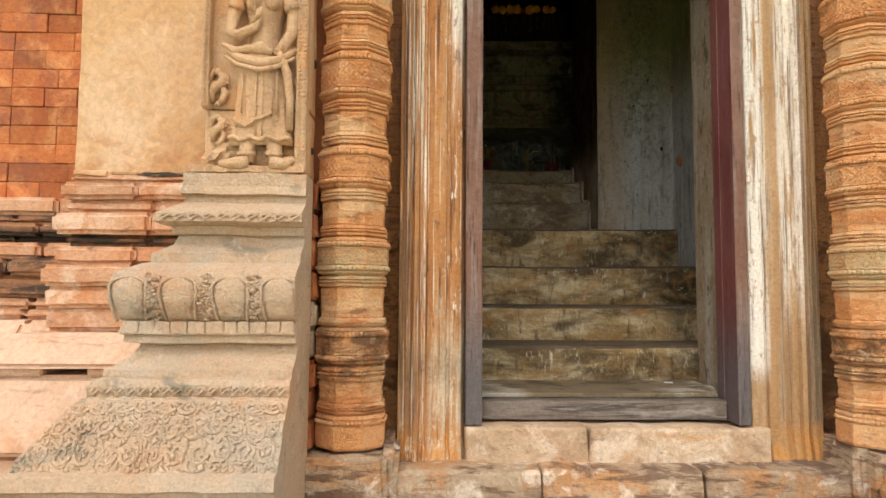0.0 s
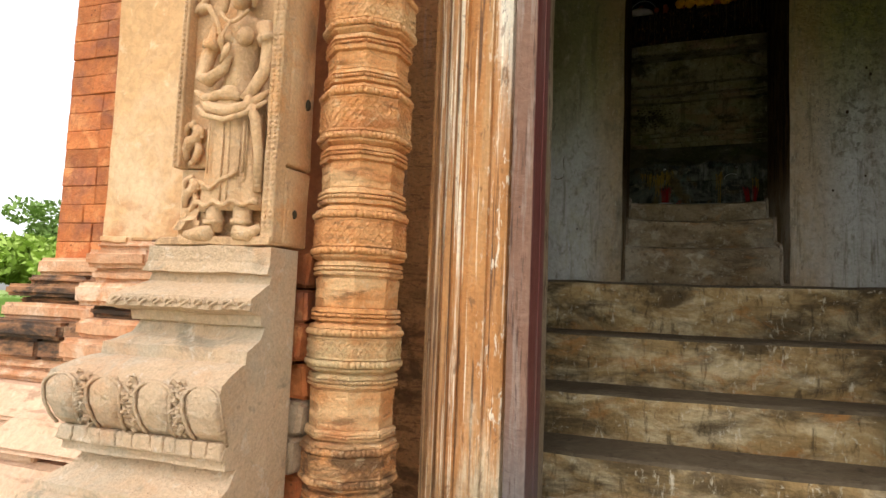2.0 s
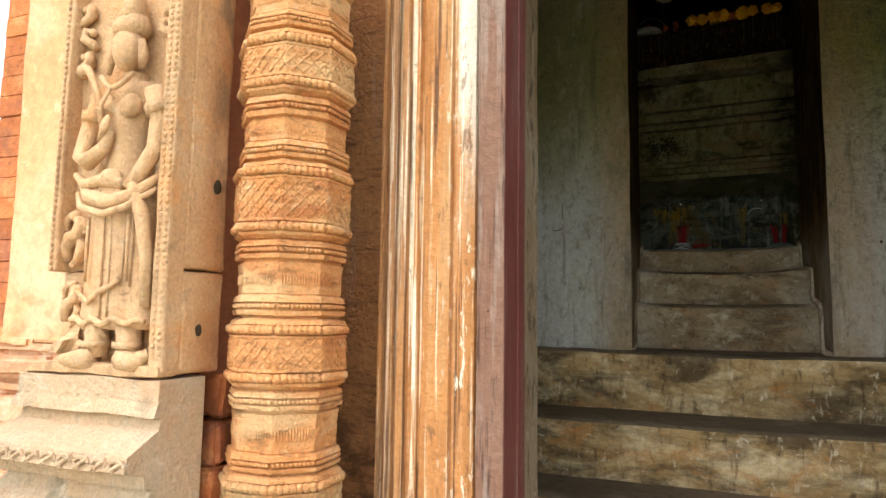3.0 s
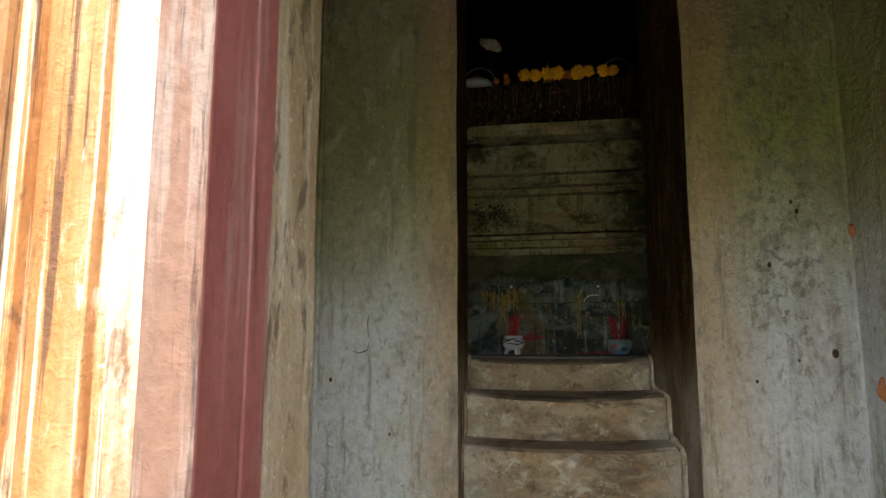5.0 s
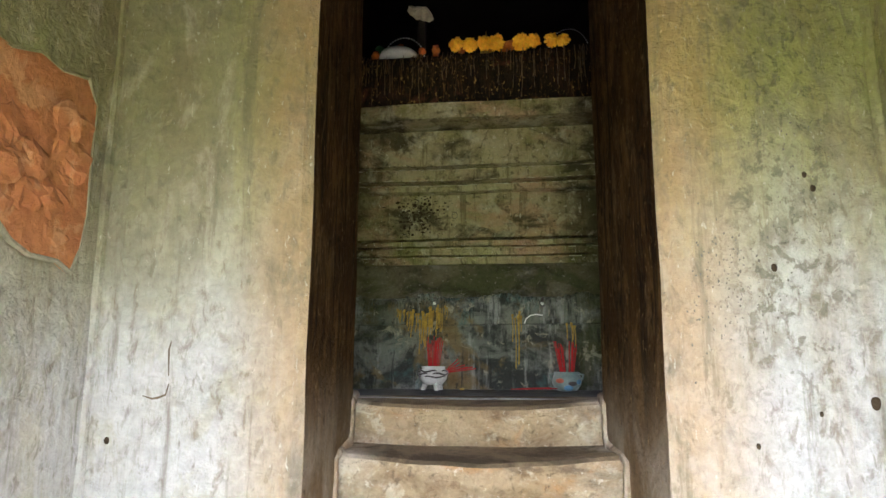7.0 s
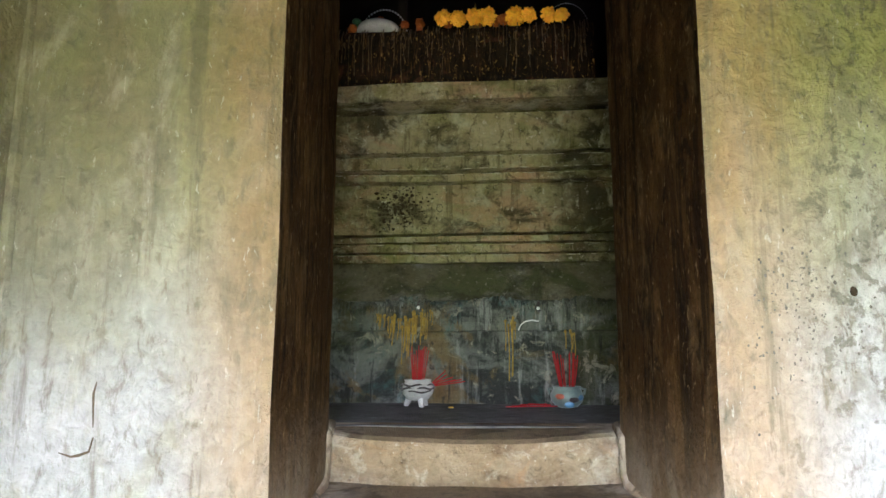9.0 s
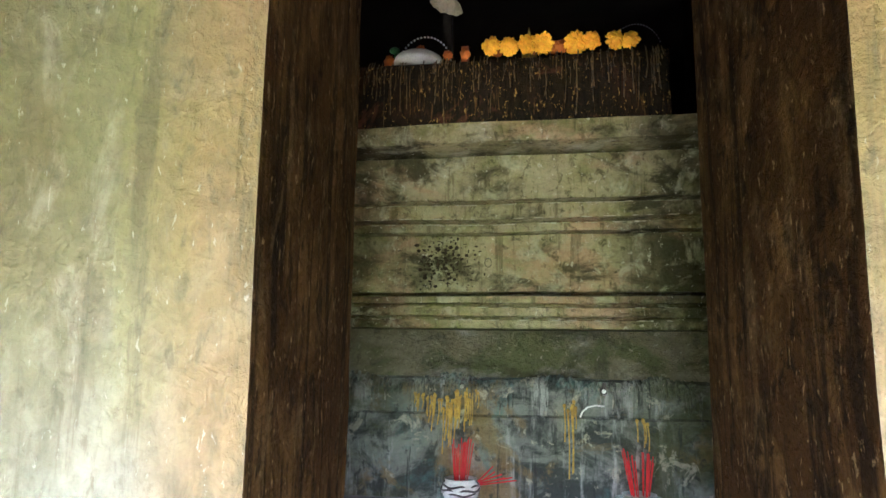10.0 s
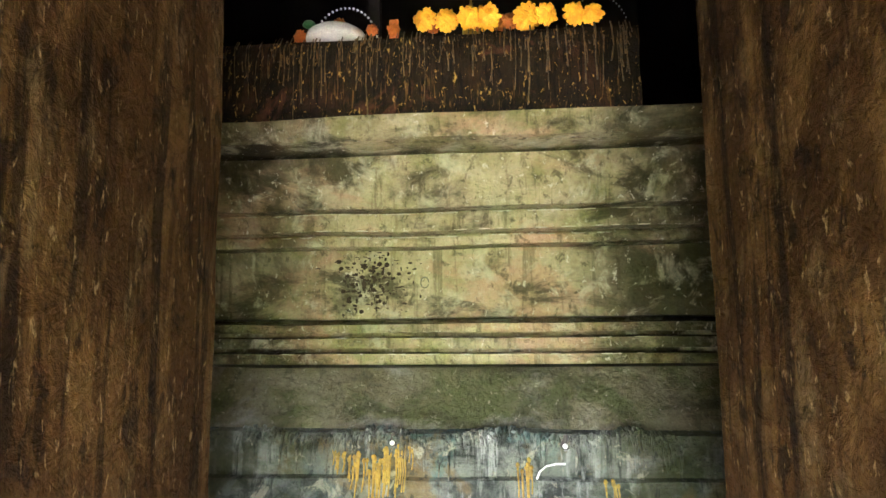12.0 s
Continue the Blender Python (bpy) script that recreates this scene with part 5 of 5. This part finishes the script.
for k, (top, front, back, x0, x1) in enumerate(((0.948, 2.992, 3.30, 0.12, mirror(0.12)), (1.115, 3.25, 3.62, XW, XE), (1.298, 3.56, 3.90, XW, XE), (1.518, 3.835, 4.18, XW, XE),
                                              (1.762, 4.13, 4.44, XW, XE), (1.968, 4.385, 4.60, 0.24, 1.05), (2.128, 4.535, 4.80, 0.24, 1.05), (2.2545, 4.745, 4.92, 0.22, 1.06))):
    n = 40
    rows = []
    for i in range(n + 1):
        x = x0 + (x1 - x0) * i / n
        u = 2 * i / n - 1
        sag = (0.012 if k < 5 else 0.022) * (1 - u * u)
        lip = top - sag + 0.006 * noise.noise(Vector((x * 7, k * 3.3, 0)))
        f = front + 0.012 * noise.noise(Vector((x * 5, k * 2.1, 4))) - (0 if k < 5 else 0.03 * (1 - u * u) - 0.03)
        prof = [(f + 0.012, 0.60 if k < 5 else 1.6)] + [(f + 0.008 - 0.008 * j / 6 + 0.005 * noise.noise(Vector((x * 9, j, k))), lip - 0.20 + 0.028 * j) for j in range(7)]
        prof += [(f + 0.008, lip - 0.010), (f + 0.022, lip - 0.001), (f + 0.05, lip + 0.003), (f + 0.5 * (back - f), top - sag * 0.7 + 0.004 * noise.noise(Vector((x * 6, 9, k)))), (back, top)]
        rows.append([(x, y, z) for y, z in prof])
    bm, grid = sweep(rows)
    bmesh.ops.recalc_face_normals(bm, faces=bm.faces[:])
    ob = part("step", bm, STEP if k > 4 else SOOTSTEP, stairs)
    if k == 0:
        ob.data.materials.clear()
        ob.data.materials.append(DUSTTREAD)
    else:
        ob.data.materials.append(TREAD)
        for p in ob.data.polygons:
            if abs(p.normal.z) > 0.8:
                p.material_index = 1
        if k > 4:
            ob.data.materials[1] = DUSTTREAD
    if sum(p.normal.z for p in ob.data.polygons) < 0:
        ob.data.flip_normals()
    ob.data.validate()

for x in (0.284, 1.016):
    pts = []
    for top, front, nxt, up in ((1.762, 4.20, 4.385, 1.968), (1.968, 4.385, 4.535, 2.128), (2.128, 4.535, 4.745, 2.2545)):
        pts += [(x, front + 0.04, top - 0.008), (x, nxt - 0.03, top + 0.004), (x, nxt - 0.004, top + 0.03), (x, nxt - 0.002, up - 0.015)]
    bm = fresh()
    pts = [(0.273 if x < 0.5 else 1.029 - 0.053 * (y - 4.2), y, z) for x, y, z in pts + [(x, 4.80, 2.262)]]
    put_tube(bm, pts, 0.014, 10)
    part("side_fillet", ruffle(bm, 0.007, 9, x), REVEAL, stairs, "pale rounded plaster along the step ends", True)

scrap = thing("paper_scrap", "tiny white paper scrap on the dark tread", "scrap", at=(1.05, 3.14, 0.949))
part("scrap", rock(-0.018, 0.018, -0.008, 0.008, 0, 0.004, 0.002, 0.001, 1), PEARL, scrap)

# ---- shrine chamber ----
AX0, AX1 = -0.55, 1.85
# Chamber shell in the near-black plaster that paints in its lack of light.
setting("wall_chamber_west", box(AX0 - 0.3, AX0, YB, 8.0, 1.9, 5.6), CELLAR, "chamber wall, coloured near black as unlit")
setting("wall_chamber_east", box(AX1, AX1 + 0.3, YB, 8.0, 1.9, 5.6), CELLAR, "chamber wall, coloured near black as unlit")
setting("wall_chamber_back", box(AX0 - 0.3, AX1 + 0.3, 8.0, 8.3, 1.9, 5.6), CELLAR, "chamber wall, coloured near black as unlit")
setting("wall_chamber_front", box(AX0 - 0.3, AX1 + 0.3, YB + 0.004, YB + 0.12, 4.405, 5.6), CELLAR, "chamber wall, coloured near black as unlit")
setting("wall_chamber_front_west", box(AX0 - 0.3, 0.16, YB + 0.004, YB + 0.10, 1.9, 4.40), CELLAR, "chamber wall, coloured near black as unlit")
setting("wall_chamber_front_east", box(1.13, AX1 + 0.3, YB + 0.004, YB + 0.10, 1.9, 4.40), CELLAR, "chamber wall, coloured near black as unlit")
setting("ceiling_chamber", box(AX0 - 0.3, AX1 + 0.3, YB, 8.3, 5.6, 5.8), CELLAR, "chamber ceiling, coloured near black as unlit")
setting("floor", slab(AX0, AX1, 4.87, 8.0, 1.9, 2.250, 0.12, 0.003, 4, 0), DUST, "dusty dark stone chamber floor")

# altar pedestal: lower block, waist and upper mouldings, wax-crusted top
altar = thing("altar_pedestal", "tall moulded stone pedestal stained by moss and candle wax", "altar")


def tier(name, prof, x0, x1, material, label, depth=1.2, amount=0.005, cols=44):
    fine = []
    for (y0, z0), (y1, z1) in zip(prof, prof[1:]):
        steps = max(1, int(math.hypot(y1 - y0, z1 - z0) / 0.02))
        fine += [(y0 + (y1 - y0) * i / steps, z0 + (z1 - z0) * i / steps) for i in range(steps)]
    fine.append(prof[-1])
    rows = []
    for y, z in fine:
        rows.append([(x0, 5.6 + depth, z)] + [(x0 + (x1 - x0) * i / cols, y, z) for i in range(cols + 1)] + [(x1, 5.6 + depth, z)])
    bm, grid = sweep(rows)
    bm.faces.new(grid[0])
    bm.faces.new(grid[-1])
    for v in bm.verts:
        if v.co.y < 6.3:
            v.co += noise.noise_vector(Vector((v.co.x * 3, v.co.y * 3, v.co.z * 9))) * amount
    bmesh.ops.recalc_face_normals(bm, faces=bm.faces[:])
    return part(name, bm, material, altar, label)


A0, A1 = -0.30, 1.55
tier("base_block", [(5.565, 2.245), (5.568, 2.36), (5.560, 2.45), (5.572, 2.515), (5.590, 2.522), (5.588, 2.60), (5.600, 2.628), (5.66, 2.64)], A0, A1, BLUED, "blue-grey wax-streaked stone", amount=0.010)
tier("slope", [(5.635, 2.636), (5.645, 2.66), (5.70, 2.74), (5.735, 2.796), (5.78, 2.80)], A0, A1, MOSS, "dark sloping stone", amount=0.006)
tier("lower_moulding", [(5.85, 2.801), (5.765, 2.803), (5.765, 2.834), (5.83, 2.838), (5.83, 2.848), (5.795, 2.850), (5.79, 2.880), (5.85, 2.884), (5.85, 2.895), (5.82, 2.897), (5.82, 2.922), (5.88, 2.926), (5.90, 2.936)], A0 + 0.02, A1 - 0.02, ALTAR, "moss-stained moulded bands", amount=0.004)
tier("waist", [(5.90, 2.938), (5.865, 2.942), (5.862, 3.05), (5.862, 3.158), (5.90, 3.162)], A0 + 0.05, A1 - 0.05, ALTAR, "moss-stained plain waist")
bm = fresh()
rng = random.Random(33)
for k in range(230):
    x, z = rng.gauss(0.335, 0.06), rng.gauss(3.06, 0.055)
    if 2.95 < z < 3.155:
        put_ball(bm, (x, 5.861, z), (0.0015 + 0.0085 * rng.random() ** 2, 0.0045, 0.0015 + 0.0075 * rng.random() ** 2), 4, 8)
tagged(part("soot_fleck", ruffle(bm, 0.0025, 90, 3), PITCH, altar, "cluster of black soot flecks"), kind="stuff")
bm = fresh()
put_tube(bm, [(0.505 + 0.013 * math.cos(a * 0.5), 5.859, 3.052 + 0.017 * math.sin(a * 0.5)) for a in range(13)], 0.002, 5)
part("ring_mark", bm, MOSS, altar, "small dark ring mark")
for y, z, chance, amount in ((5.764, 2.834, 0.4, 0.004), (5.789, 2.880, 0.35, 0.004), (5.831, 3.196, 0.45, 0.005), (5.794, 3.262, 0.6, 0.005), (5.799, 3.211, 0.35, 0.005)):
    bm = fresh()
    x = 0.03
    while x < 1.2:
        long = rng.uniform(0.008, 0.05)
        if rng.random() < chance:
            pts = []
            for i in range(4):
                p = Vector((x + long * i / 3, y, z))
                pts.append(p + noise.noise_vector(Vector((p.x * 3, p.y * 3, p.z * 9))) * amount)
            put_tube(bm, pts, [0.0008, rng.uniform(0.0014, 0.0028), rng.uniform(0.0014, 0.0028), 0.0008], 5)
        x += long
    tagged(part("chipped_edge", ruffle(bm, 0.0015, 70, z), CHIPPED, altar, "pale chipped edge of the moulding"), kind="stuff")
bm = fresh()
for k in range(240):
    x = rng.uniform(0.02, 1.2)
    top = 2.628 + 0.012 * math.sin(x * 19) + rng.uniform(-0.01, 0.008)
    length = rng.choice((0.015, 0.03, 0.05, 0.09)) * rng.uniform(0.5, 1.1)
    put_tube(bm, [(x, 5.60, top), (x + rng.uniform(-0.004, 0.004), 5.580, top - length * 0.5), (x, 5.566 if top - length < 2.54 else 5.584, top - length)], [rng.uniform(0.004, 0.010), rng.uniform(0.002, 0.006), 0.002], 5)
tagged(part("crust", ruffle(bm, 0.004, 30, 2), BLUED, altar, "ragged grey wax crust along the ledge"), kind="stuff")
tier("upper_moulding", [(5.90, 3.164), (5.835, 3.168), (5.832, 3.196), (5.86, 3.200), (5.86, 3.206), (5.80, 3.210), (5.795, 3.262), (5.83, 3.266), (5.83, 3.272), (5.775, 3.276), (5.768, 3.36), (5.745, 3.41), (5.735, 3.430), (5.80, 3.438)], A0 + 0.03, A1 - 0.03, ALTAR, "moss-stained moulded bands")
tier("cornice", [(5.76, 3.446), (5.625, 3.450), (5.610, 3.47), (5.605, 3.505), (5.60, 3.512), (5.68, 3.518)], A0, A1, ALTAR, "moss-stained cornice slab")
tier("offering_slab", [(5.645, 3.512), (5.635, 3.55), (5.632, 3.70), (5.64, 3.765), (5.67, 3.778)], -0.14, 1.152, SOOT, "soot-black slab crusted with wax drips", depth=0.9, amount=0.008)
bm = fresh()
rng = random.Random(21)
for k in range(150):
    x = rng.uniform(-0.1, 1.14)
    y0 = 5.632
    top, length = 3.775 - rng.random() ** 2 * 0.06, rng.choice((0.03, 0.05, 0.08, 0.14, 0.23)) * rng.uniform(0.5, 1)
    r = rng.uniform(0.0009, 0.0022)
    put_tube(bm, [(x, y0 + 0.02, top + 0.01), (x, y0 - 0.003, top - 0.02), (x + rng.uniform(-0.004, 0.004), y0 - 0.003, top - length * 0.6), (x + rng.uniform(-0.005, 0.005), y0 - 0.002, top - length)], [r, r * 1.1, r * 0.8, r * 1.3], 5)
tagged(part("wax_drip", bm, PALEWAX, altar, "thin tan and black wax runs"), kind="stuff")

altar_things = len(scene.objects)
drips = thing("wax_runs", "bright yellow candle wax runs on the altar front", "wax drips")
for xs, ztop, n, reach in ((0.315, 2.575, 9, 0.05), (0.36, 2.56, 9, 0.09), (0.40, 2.55, 12, 0.15), (0.455, 2.58, 14, 0.12), (0.475, 2.60, 5, 0.05), (0.79, 2.54, 4, 0.22), (0.82, 2.55, 3, 0.06), (1.03, 2.52, 5, 0.08)):
    for k in range(n):
        bm = fresh()
        x = xs + rng.uniform(-0.032, 0.032) * (0.4 if n < 4 else 1)
        top = ztop + rng.uniform(-0.02, 0.02)
        length = reach * rng.uniform(0.4, 1)
        yy = lambda z: 5.562 + max(0, (z - 2.45) * 0.2)
        put_tube(bm, [(x, yy(top) - 0.002, top), (x + 0.002, yy(top - length / 2) - 0.005, top - length / 2), (x, 5.556 if top - length < 2.5 else yy(top - length) - 0.004, top - length)], [0.0032, 0.0017, 0.0022], 6)
        put_ball(bm, (x, yy(top) - 0.003, top), (0.0055, 0.004, 0.007), 5, 8)
        part("drip", ruffle(bm, 0.002, 40, xs), WAX, drips)

for x, z in ((0.452, 2.605), (0.905, 2.600)):
    peg = thing("candle_stub", "dark burnt candle stub on the altar front", "candle", "candle stubs", at=(x, 5.60, z))
    bm = fresh()
    put_tube(bm, [(0, 0.02, -0.01), (0, -0.012, 0), (0.002, -0.016, 0.03)], [0.014, 0.012, 0.005], 8)
    stub = part("stub", bm, INK, peg)
    bm = fresh()
    put_ball(bm, (0, -0.02, 0.002), 0.007, 6, 8)
    part("wax_tip", bm, PEARL, stub)
wire = thing("bent_wire", "thin pale bent wire stuck to the altar", "wire", at=(0.86, 5.585, 2.555))
bm = fresh()
put_tube(bm, [(0.045, 0.01, 0.0), (0.02, -0.008, 0.003), (-0.005, -0.012, -0.002), (-0.022, -0.010, -0.016), (-0.03, -0.010, -0.035)], 0.0028, 6)
part("wire", bm, PEARL, wire)


# ---- incense pots ----
def incense_pot(x, y, z, body, label, kind):
    pot = thing("incense_pot", label, "incense pot", "incense pots", at=(x, y, z))
    foot = 0.022 if kind == "striped" else 0.0
    prof = [(0.022, foot), (0.038, foot + 0.004), (0.053, foot + 0.022), (0.057, foot + 0.040), (0.051, foot + 0.058), (0.046, foot + 0.064), (0.049, foot + 0.072), (0.046, foot + 0.073), (0.043, foot + 0.062)]
    vessel = part("body", lathe(prof, 32), body, pot, "", True)
    part("ash", lathe([(0.044, foot + 0.058), (0.042, foot + 0.064)], 24), ASH, pot, "grey incense ash")
    if kind == "striped":
        for zz, r in ((0.034, 0.0545), (0.045, 0.0575), (0.056, 0.0555)):
            for k in range(3):
                a0 = k * 2.1 + zz * 60
                bm = fresh()
                put_tube(bm, [(r * math.cos(a0 + 0.16 * i), r * math.sin(a0 + 0.16 * i), foot + zz - 0.002 + 0.003 * math.sin(i * 0.8)) for i in range(12)], [0.001] + [0.0034] * 10 + [0.001], 6)
                part("stripe", bm, INK, vessel, "dark brown painted stripe")
        for k in range(3):
            a = -math.pi / 2 + 0.45 + k * 2.094
            bm = fresh()
            put_tube(bm, [(0.030 * math.cos(a), 0.030 * math.sin(a), foot + 0.012), (0.040 * math.cos(a), 0.040 * math.sin(a), 0.010), (0.042 * math.cos(a), 0.042 * math.sin(a), 0.0)], [0.013, 0.010, 0.009], 8)
            part("foot", bm, CERAMIC, pot)
    else:
        for a, zz, m in ((-1.2, 0.030, INK), (-2.1, 0.040, RUST), (-1.5, 0.014, BLUE), (-0.6, 0.036, BLUE)):
            bm = fresh()
            put_ball(bm, (0.053 * math.cos(a), 0.053 * math.sin(a), zz), (0.018, 0.006, 0.010), 6, 10, Matrix.Rotation(a + math.pi / 2, 3, "Z"))
            part("painted_leaf", bm, m, vessel)
        for sx in (-1, 1):
            bm = fresh()
            put_tube(bm, [(sx * 0.047, 0, 0.066), (sx * 0.063, 0, 0.062), (sx * 0.058, 0, 0.044)], 0.005, 6)
            part("ear", bm, body, vessel)
    return pot


def sticks(x, y, z, count, spread, lean, height, seed):
    b = thing("incense_bundle", "bundle of burnt red incense sticks", "incense", "incense bundles", at=(x, y, z))
    rng = random.Random(seed)
    for k in range(count):
        a, r = rng.uniform(0, 6.28), spread * rng.random() ** 0.5
        h = height * rng.uniform(0.78, 1.0)
        bm = fresh()
        put_tube(bm, [(0.5 * r * math.cos(a), 0.5 * r * math.sin(a), 0), (r * math.cos(a) + lean * h, r * math.sin(a), h)], 0.0016, 5)
        part("stick", bm, STICK, b)
    return b


incense_pot(0.471, 5.44, 2.25, CERAMIC, "white three-footed pot with dark painted stripes", "striped")
incense_pot(0.990, 5.44, 2.252, CELADON, "pale green glazed pot with painted leaves", "round")
sticks(0.471, 5.44, 2.31, 22, 0.034, 0.05, 0.155, 1)
sticks(0.990, 5.44, 2.30, 24, 0.05, -0.06, 0.145, 2)
for k, (x, y, a, w, h) in enumerate(((0.50, 5.47, 0.3, 0.10, 0.04), (0.505, 5.47, 0.1, 0.13, 0.03), (0.51, 5.46, 0.6, 0.06, 0.07))):
    st = thing("incense_stick", "loose red incense stick leaning from the pot", "incense", "loose incense sticks", at=(x, y, 2.318))
    bm = fresh()
    put_tube(bm, [(0, 0, 0), (w, 0.02, h * 0.6)], 0.0022, 5)
    put_tube(bm, [(0, 0.01, 0.004), (w * 0.9, 0.03, h * 0.8)], 0.0022, 5)
    part("stick", bm, STICK, st)
for k, (x, y, dx, dy) in enumerate(((0.80, 5.36, 0.12, 0.05), (0.83, 5.42, 0.10, -0.05), (0.78, 5.33, 0.17, 0.0), (0.86, 5.46, 0.06, -0.1))):
    st = thing("incense_stick", "fallen red incense stick lying on the floor", "incense", "loose incense sticks", at=(x, y, 2.262))
    bm = fresh()
    put_tube(bm, [(0, 0, 0), (dx, dy, 0.004)], 0.0022, 5)
    part("stick", bm, STICK, st)
pet = thing("fallen_petal", "small yellow petal on the dusty floor", "petal", at=(0.60, 5.30, 2.262))
bm = fresh()
put_ball(bm, (0, 0, 0), (0.010, 0.007, 0.004), 5, 8)
part("petal", bm, WAX, pet)


# ---- offerings on the altar ----
def marigold(x, y, z, r, material, label, tilt):
    f = thing("marigold", label, "flower", "marigolds on the altar", at=(x, y, z))
    rng = random.Random(int(x * 977 + z * 31))
    for ring, (n, rr, lift) in enumerate(((15, 1.12, 0.0), (13, 0.88, 0.22), (9, 0.55, 0.40))):
        bm = fresh()
        for k in range(n):
            a = 2 * math.pi * (k + 0.5 * ring + rng.uniform(-0.25, 0.25)) / n
            out = Vector((math.cos(a), 0, math.sin(a)))
            reach = rr * rng.uniform(0.85, 1.12)
            put_ball(bm, Vector((0, -lift * r + rng.uniform(-0.1, 0.1) * r, 0)) + out * r * reach * 0.62, (r * 0.40, r * 0.075, r * 0.23), 4, 7,
                     Matrix.Rotation(-a, 3, "Y") @ Matrix.Rotation(rng.uniform(0.1, 0.7), 3, "Z") @ Matrix.Rotation(rng.uniform(-0.5, 0.5), 3, "X"))
        part("petals", ruffle(bm, r * 0.07, 60, x), material, f)
    bm = fresh()
    put_ball(bm, (0, -0.34 * r, 0), (r * 0.2, r * 0.14, r * 0.2), 5, 9)
    part("centre", bm, OLDGOLD, f)
    f.rotation_euler = (tilt + rng.uniform(-0.25, 0.25), rng.uniform(-0.3, 0.3), rng.uniform(-0.35, 0.35))
    return f


for x, z, r in ((0.535, 3.822, 0.036), (0.602, 3.818, 0.038), (0.668, 3.826, 0.036), (0.722, 3.826, 0.039), (0.838, 3.824, 0.042), (0.893, 3.832, 0.034), (0.975, 3.834, 0.035), (1.025, 3.834, 0.034)):
    marigold(x, 5.655, z - 0.002 - 0.045 * (x - 0.6), r, MARIGOLD, "bright orange marigold head on the altar edge", 0.15)
for x, y, z, r in ((0.79, 5.68, 3.815, 0.026), (0.55, 5.74, 3.845, 0.026), (0.76, 5.76, 3.85, 0.027), (0.68, 5.74, 3.85, 0.03), (0.44, 5.66, 3.80, 0.02), (0.375, 5.66, 3.80, 0.018), (0.255, 5.73, 3.855, 0.024), (0.145, 5.68, 3.80, 0.024)):
    marigold(x, y, z, r, OLDGOLD, "wilted dark orange marigold on the altar", 0.2)
bowl = thing("bowl", "white glazed shallow bowl upturned on the altar", "bowl", at=(0.258, 5.69, 3.778))
bm = lathe([(0.092, 0.0), (0.093, 0.012), (0.088, 0.026), (0.068, 0.040), (0.030, 0.046), (0.001, 0.047)], 40)
part("bowl", bm, CERAMIC, bowl, "", True)
for x, y, z, rad, arc in ((0.262, 5.78, 3.80, 0.108, (0.05, 1.0)), (1.06, 5.80, 3.83, 0.10, (0.15, 0.95))):
    s = thing("bead_string", "looped string of small white beads", "bead garland", "bead garlands", at=(x, y, z - (0.05 if x > 1 else 0.022)))
    for i in range(24):
        a = math.pi * (arc[0] + (arc[1] - arc[0]) * i / 23)
        bm = fresh()
        put_ball(bm, (rad * math.cos(a), 0, 0.16 * math.sin(a) ** 0.8), 0.0042 if x < 1 else 0.0026, 4, 6)
        part("bead", bm, PEARL, s)
cone = thing("gilt_spire", "tiny speckled gilt cone on the altar", "ornament", at=(0.668, 5.77, 3.778))
part("spire", lathe([(0.03, 0), (0.028, 0.06), (0.018, 0.075), (0.016, 0.1), (0.006, 0.14), (0.001, 0.165)], 10), WAX, cone)
lump = thing("hanging_cloth", "dusty pale crumpled cloth above the altar", "cloth", at=(0.315, 5.95, 4.165))
bm = fresh()
put_ball(bm, (0, 0, 0), (0.065, 0.03, 0.04), 14, 22, Matrix.Rotation(0.7, 3, "Y"))
part("cloth", ruffle(bm, 0.035, 14, 2), CLOTH, lump)
part("prop", box(-0.02, 0.02, 0.02, 0.06, -0.39, 0.02), CELLAR, lump, "dark support")
ribbon = thing("orange_ribbon", "dark orange cloth strip standing on the altar", "cloth", at=(0.425, 5.76, 3.778))
part("strip", slab(-0.014, 0.014, -0.006, 0.006, 0, 0.10, 0.02, 0.004, 30, 0), ORANGECLOTH, ribbon)
sprig = thing("green_sprig", "small dark green plastic sprig on the altar", "ornament", at=(0.135, 5.80, 3.775))
bm = fresh()
put_tube(bm, [(0, 0, 0), (0.003, 0, 0.13)], 0.004, 6)
put_ball(bm, (0.0, 0, 0.125), (0.022, 0.016, 0.014), 6, 8)
part("sprig", bm, GREENLEAF, sprig)

# the shrine's altar stands a little askew to the door
ASKEW = Matrix.Translation((0.65, 5.6, 0)) @ Matrix.Rotation(radians(-4.5), 4, "Z") @ Matrix.Translation((-0.65, -5.6, 0))
for ob in [altar, *list(scene.objects)[altar_things:]]:
    if not ob.parent:
        ob.matrix_basis = ASKEW @ ob.matrix_basis
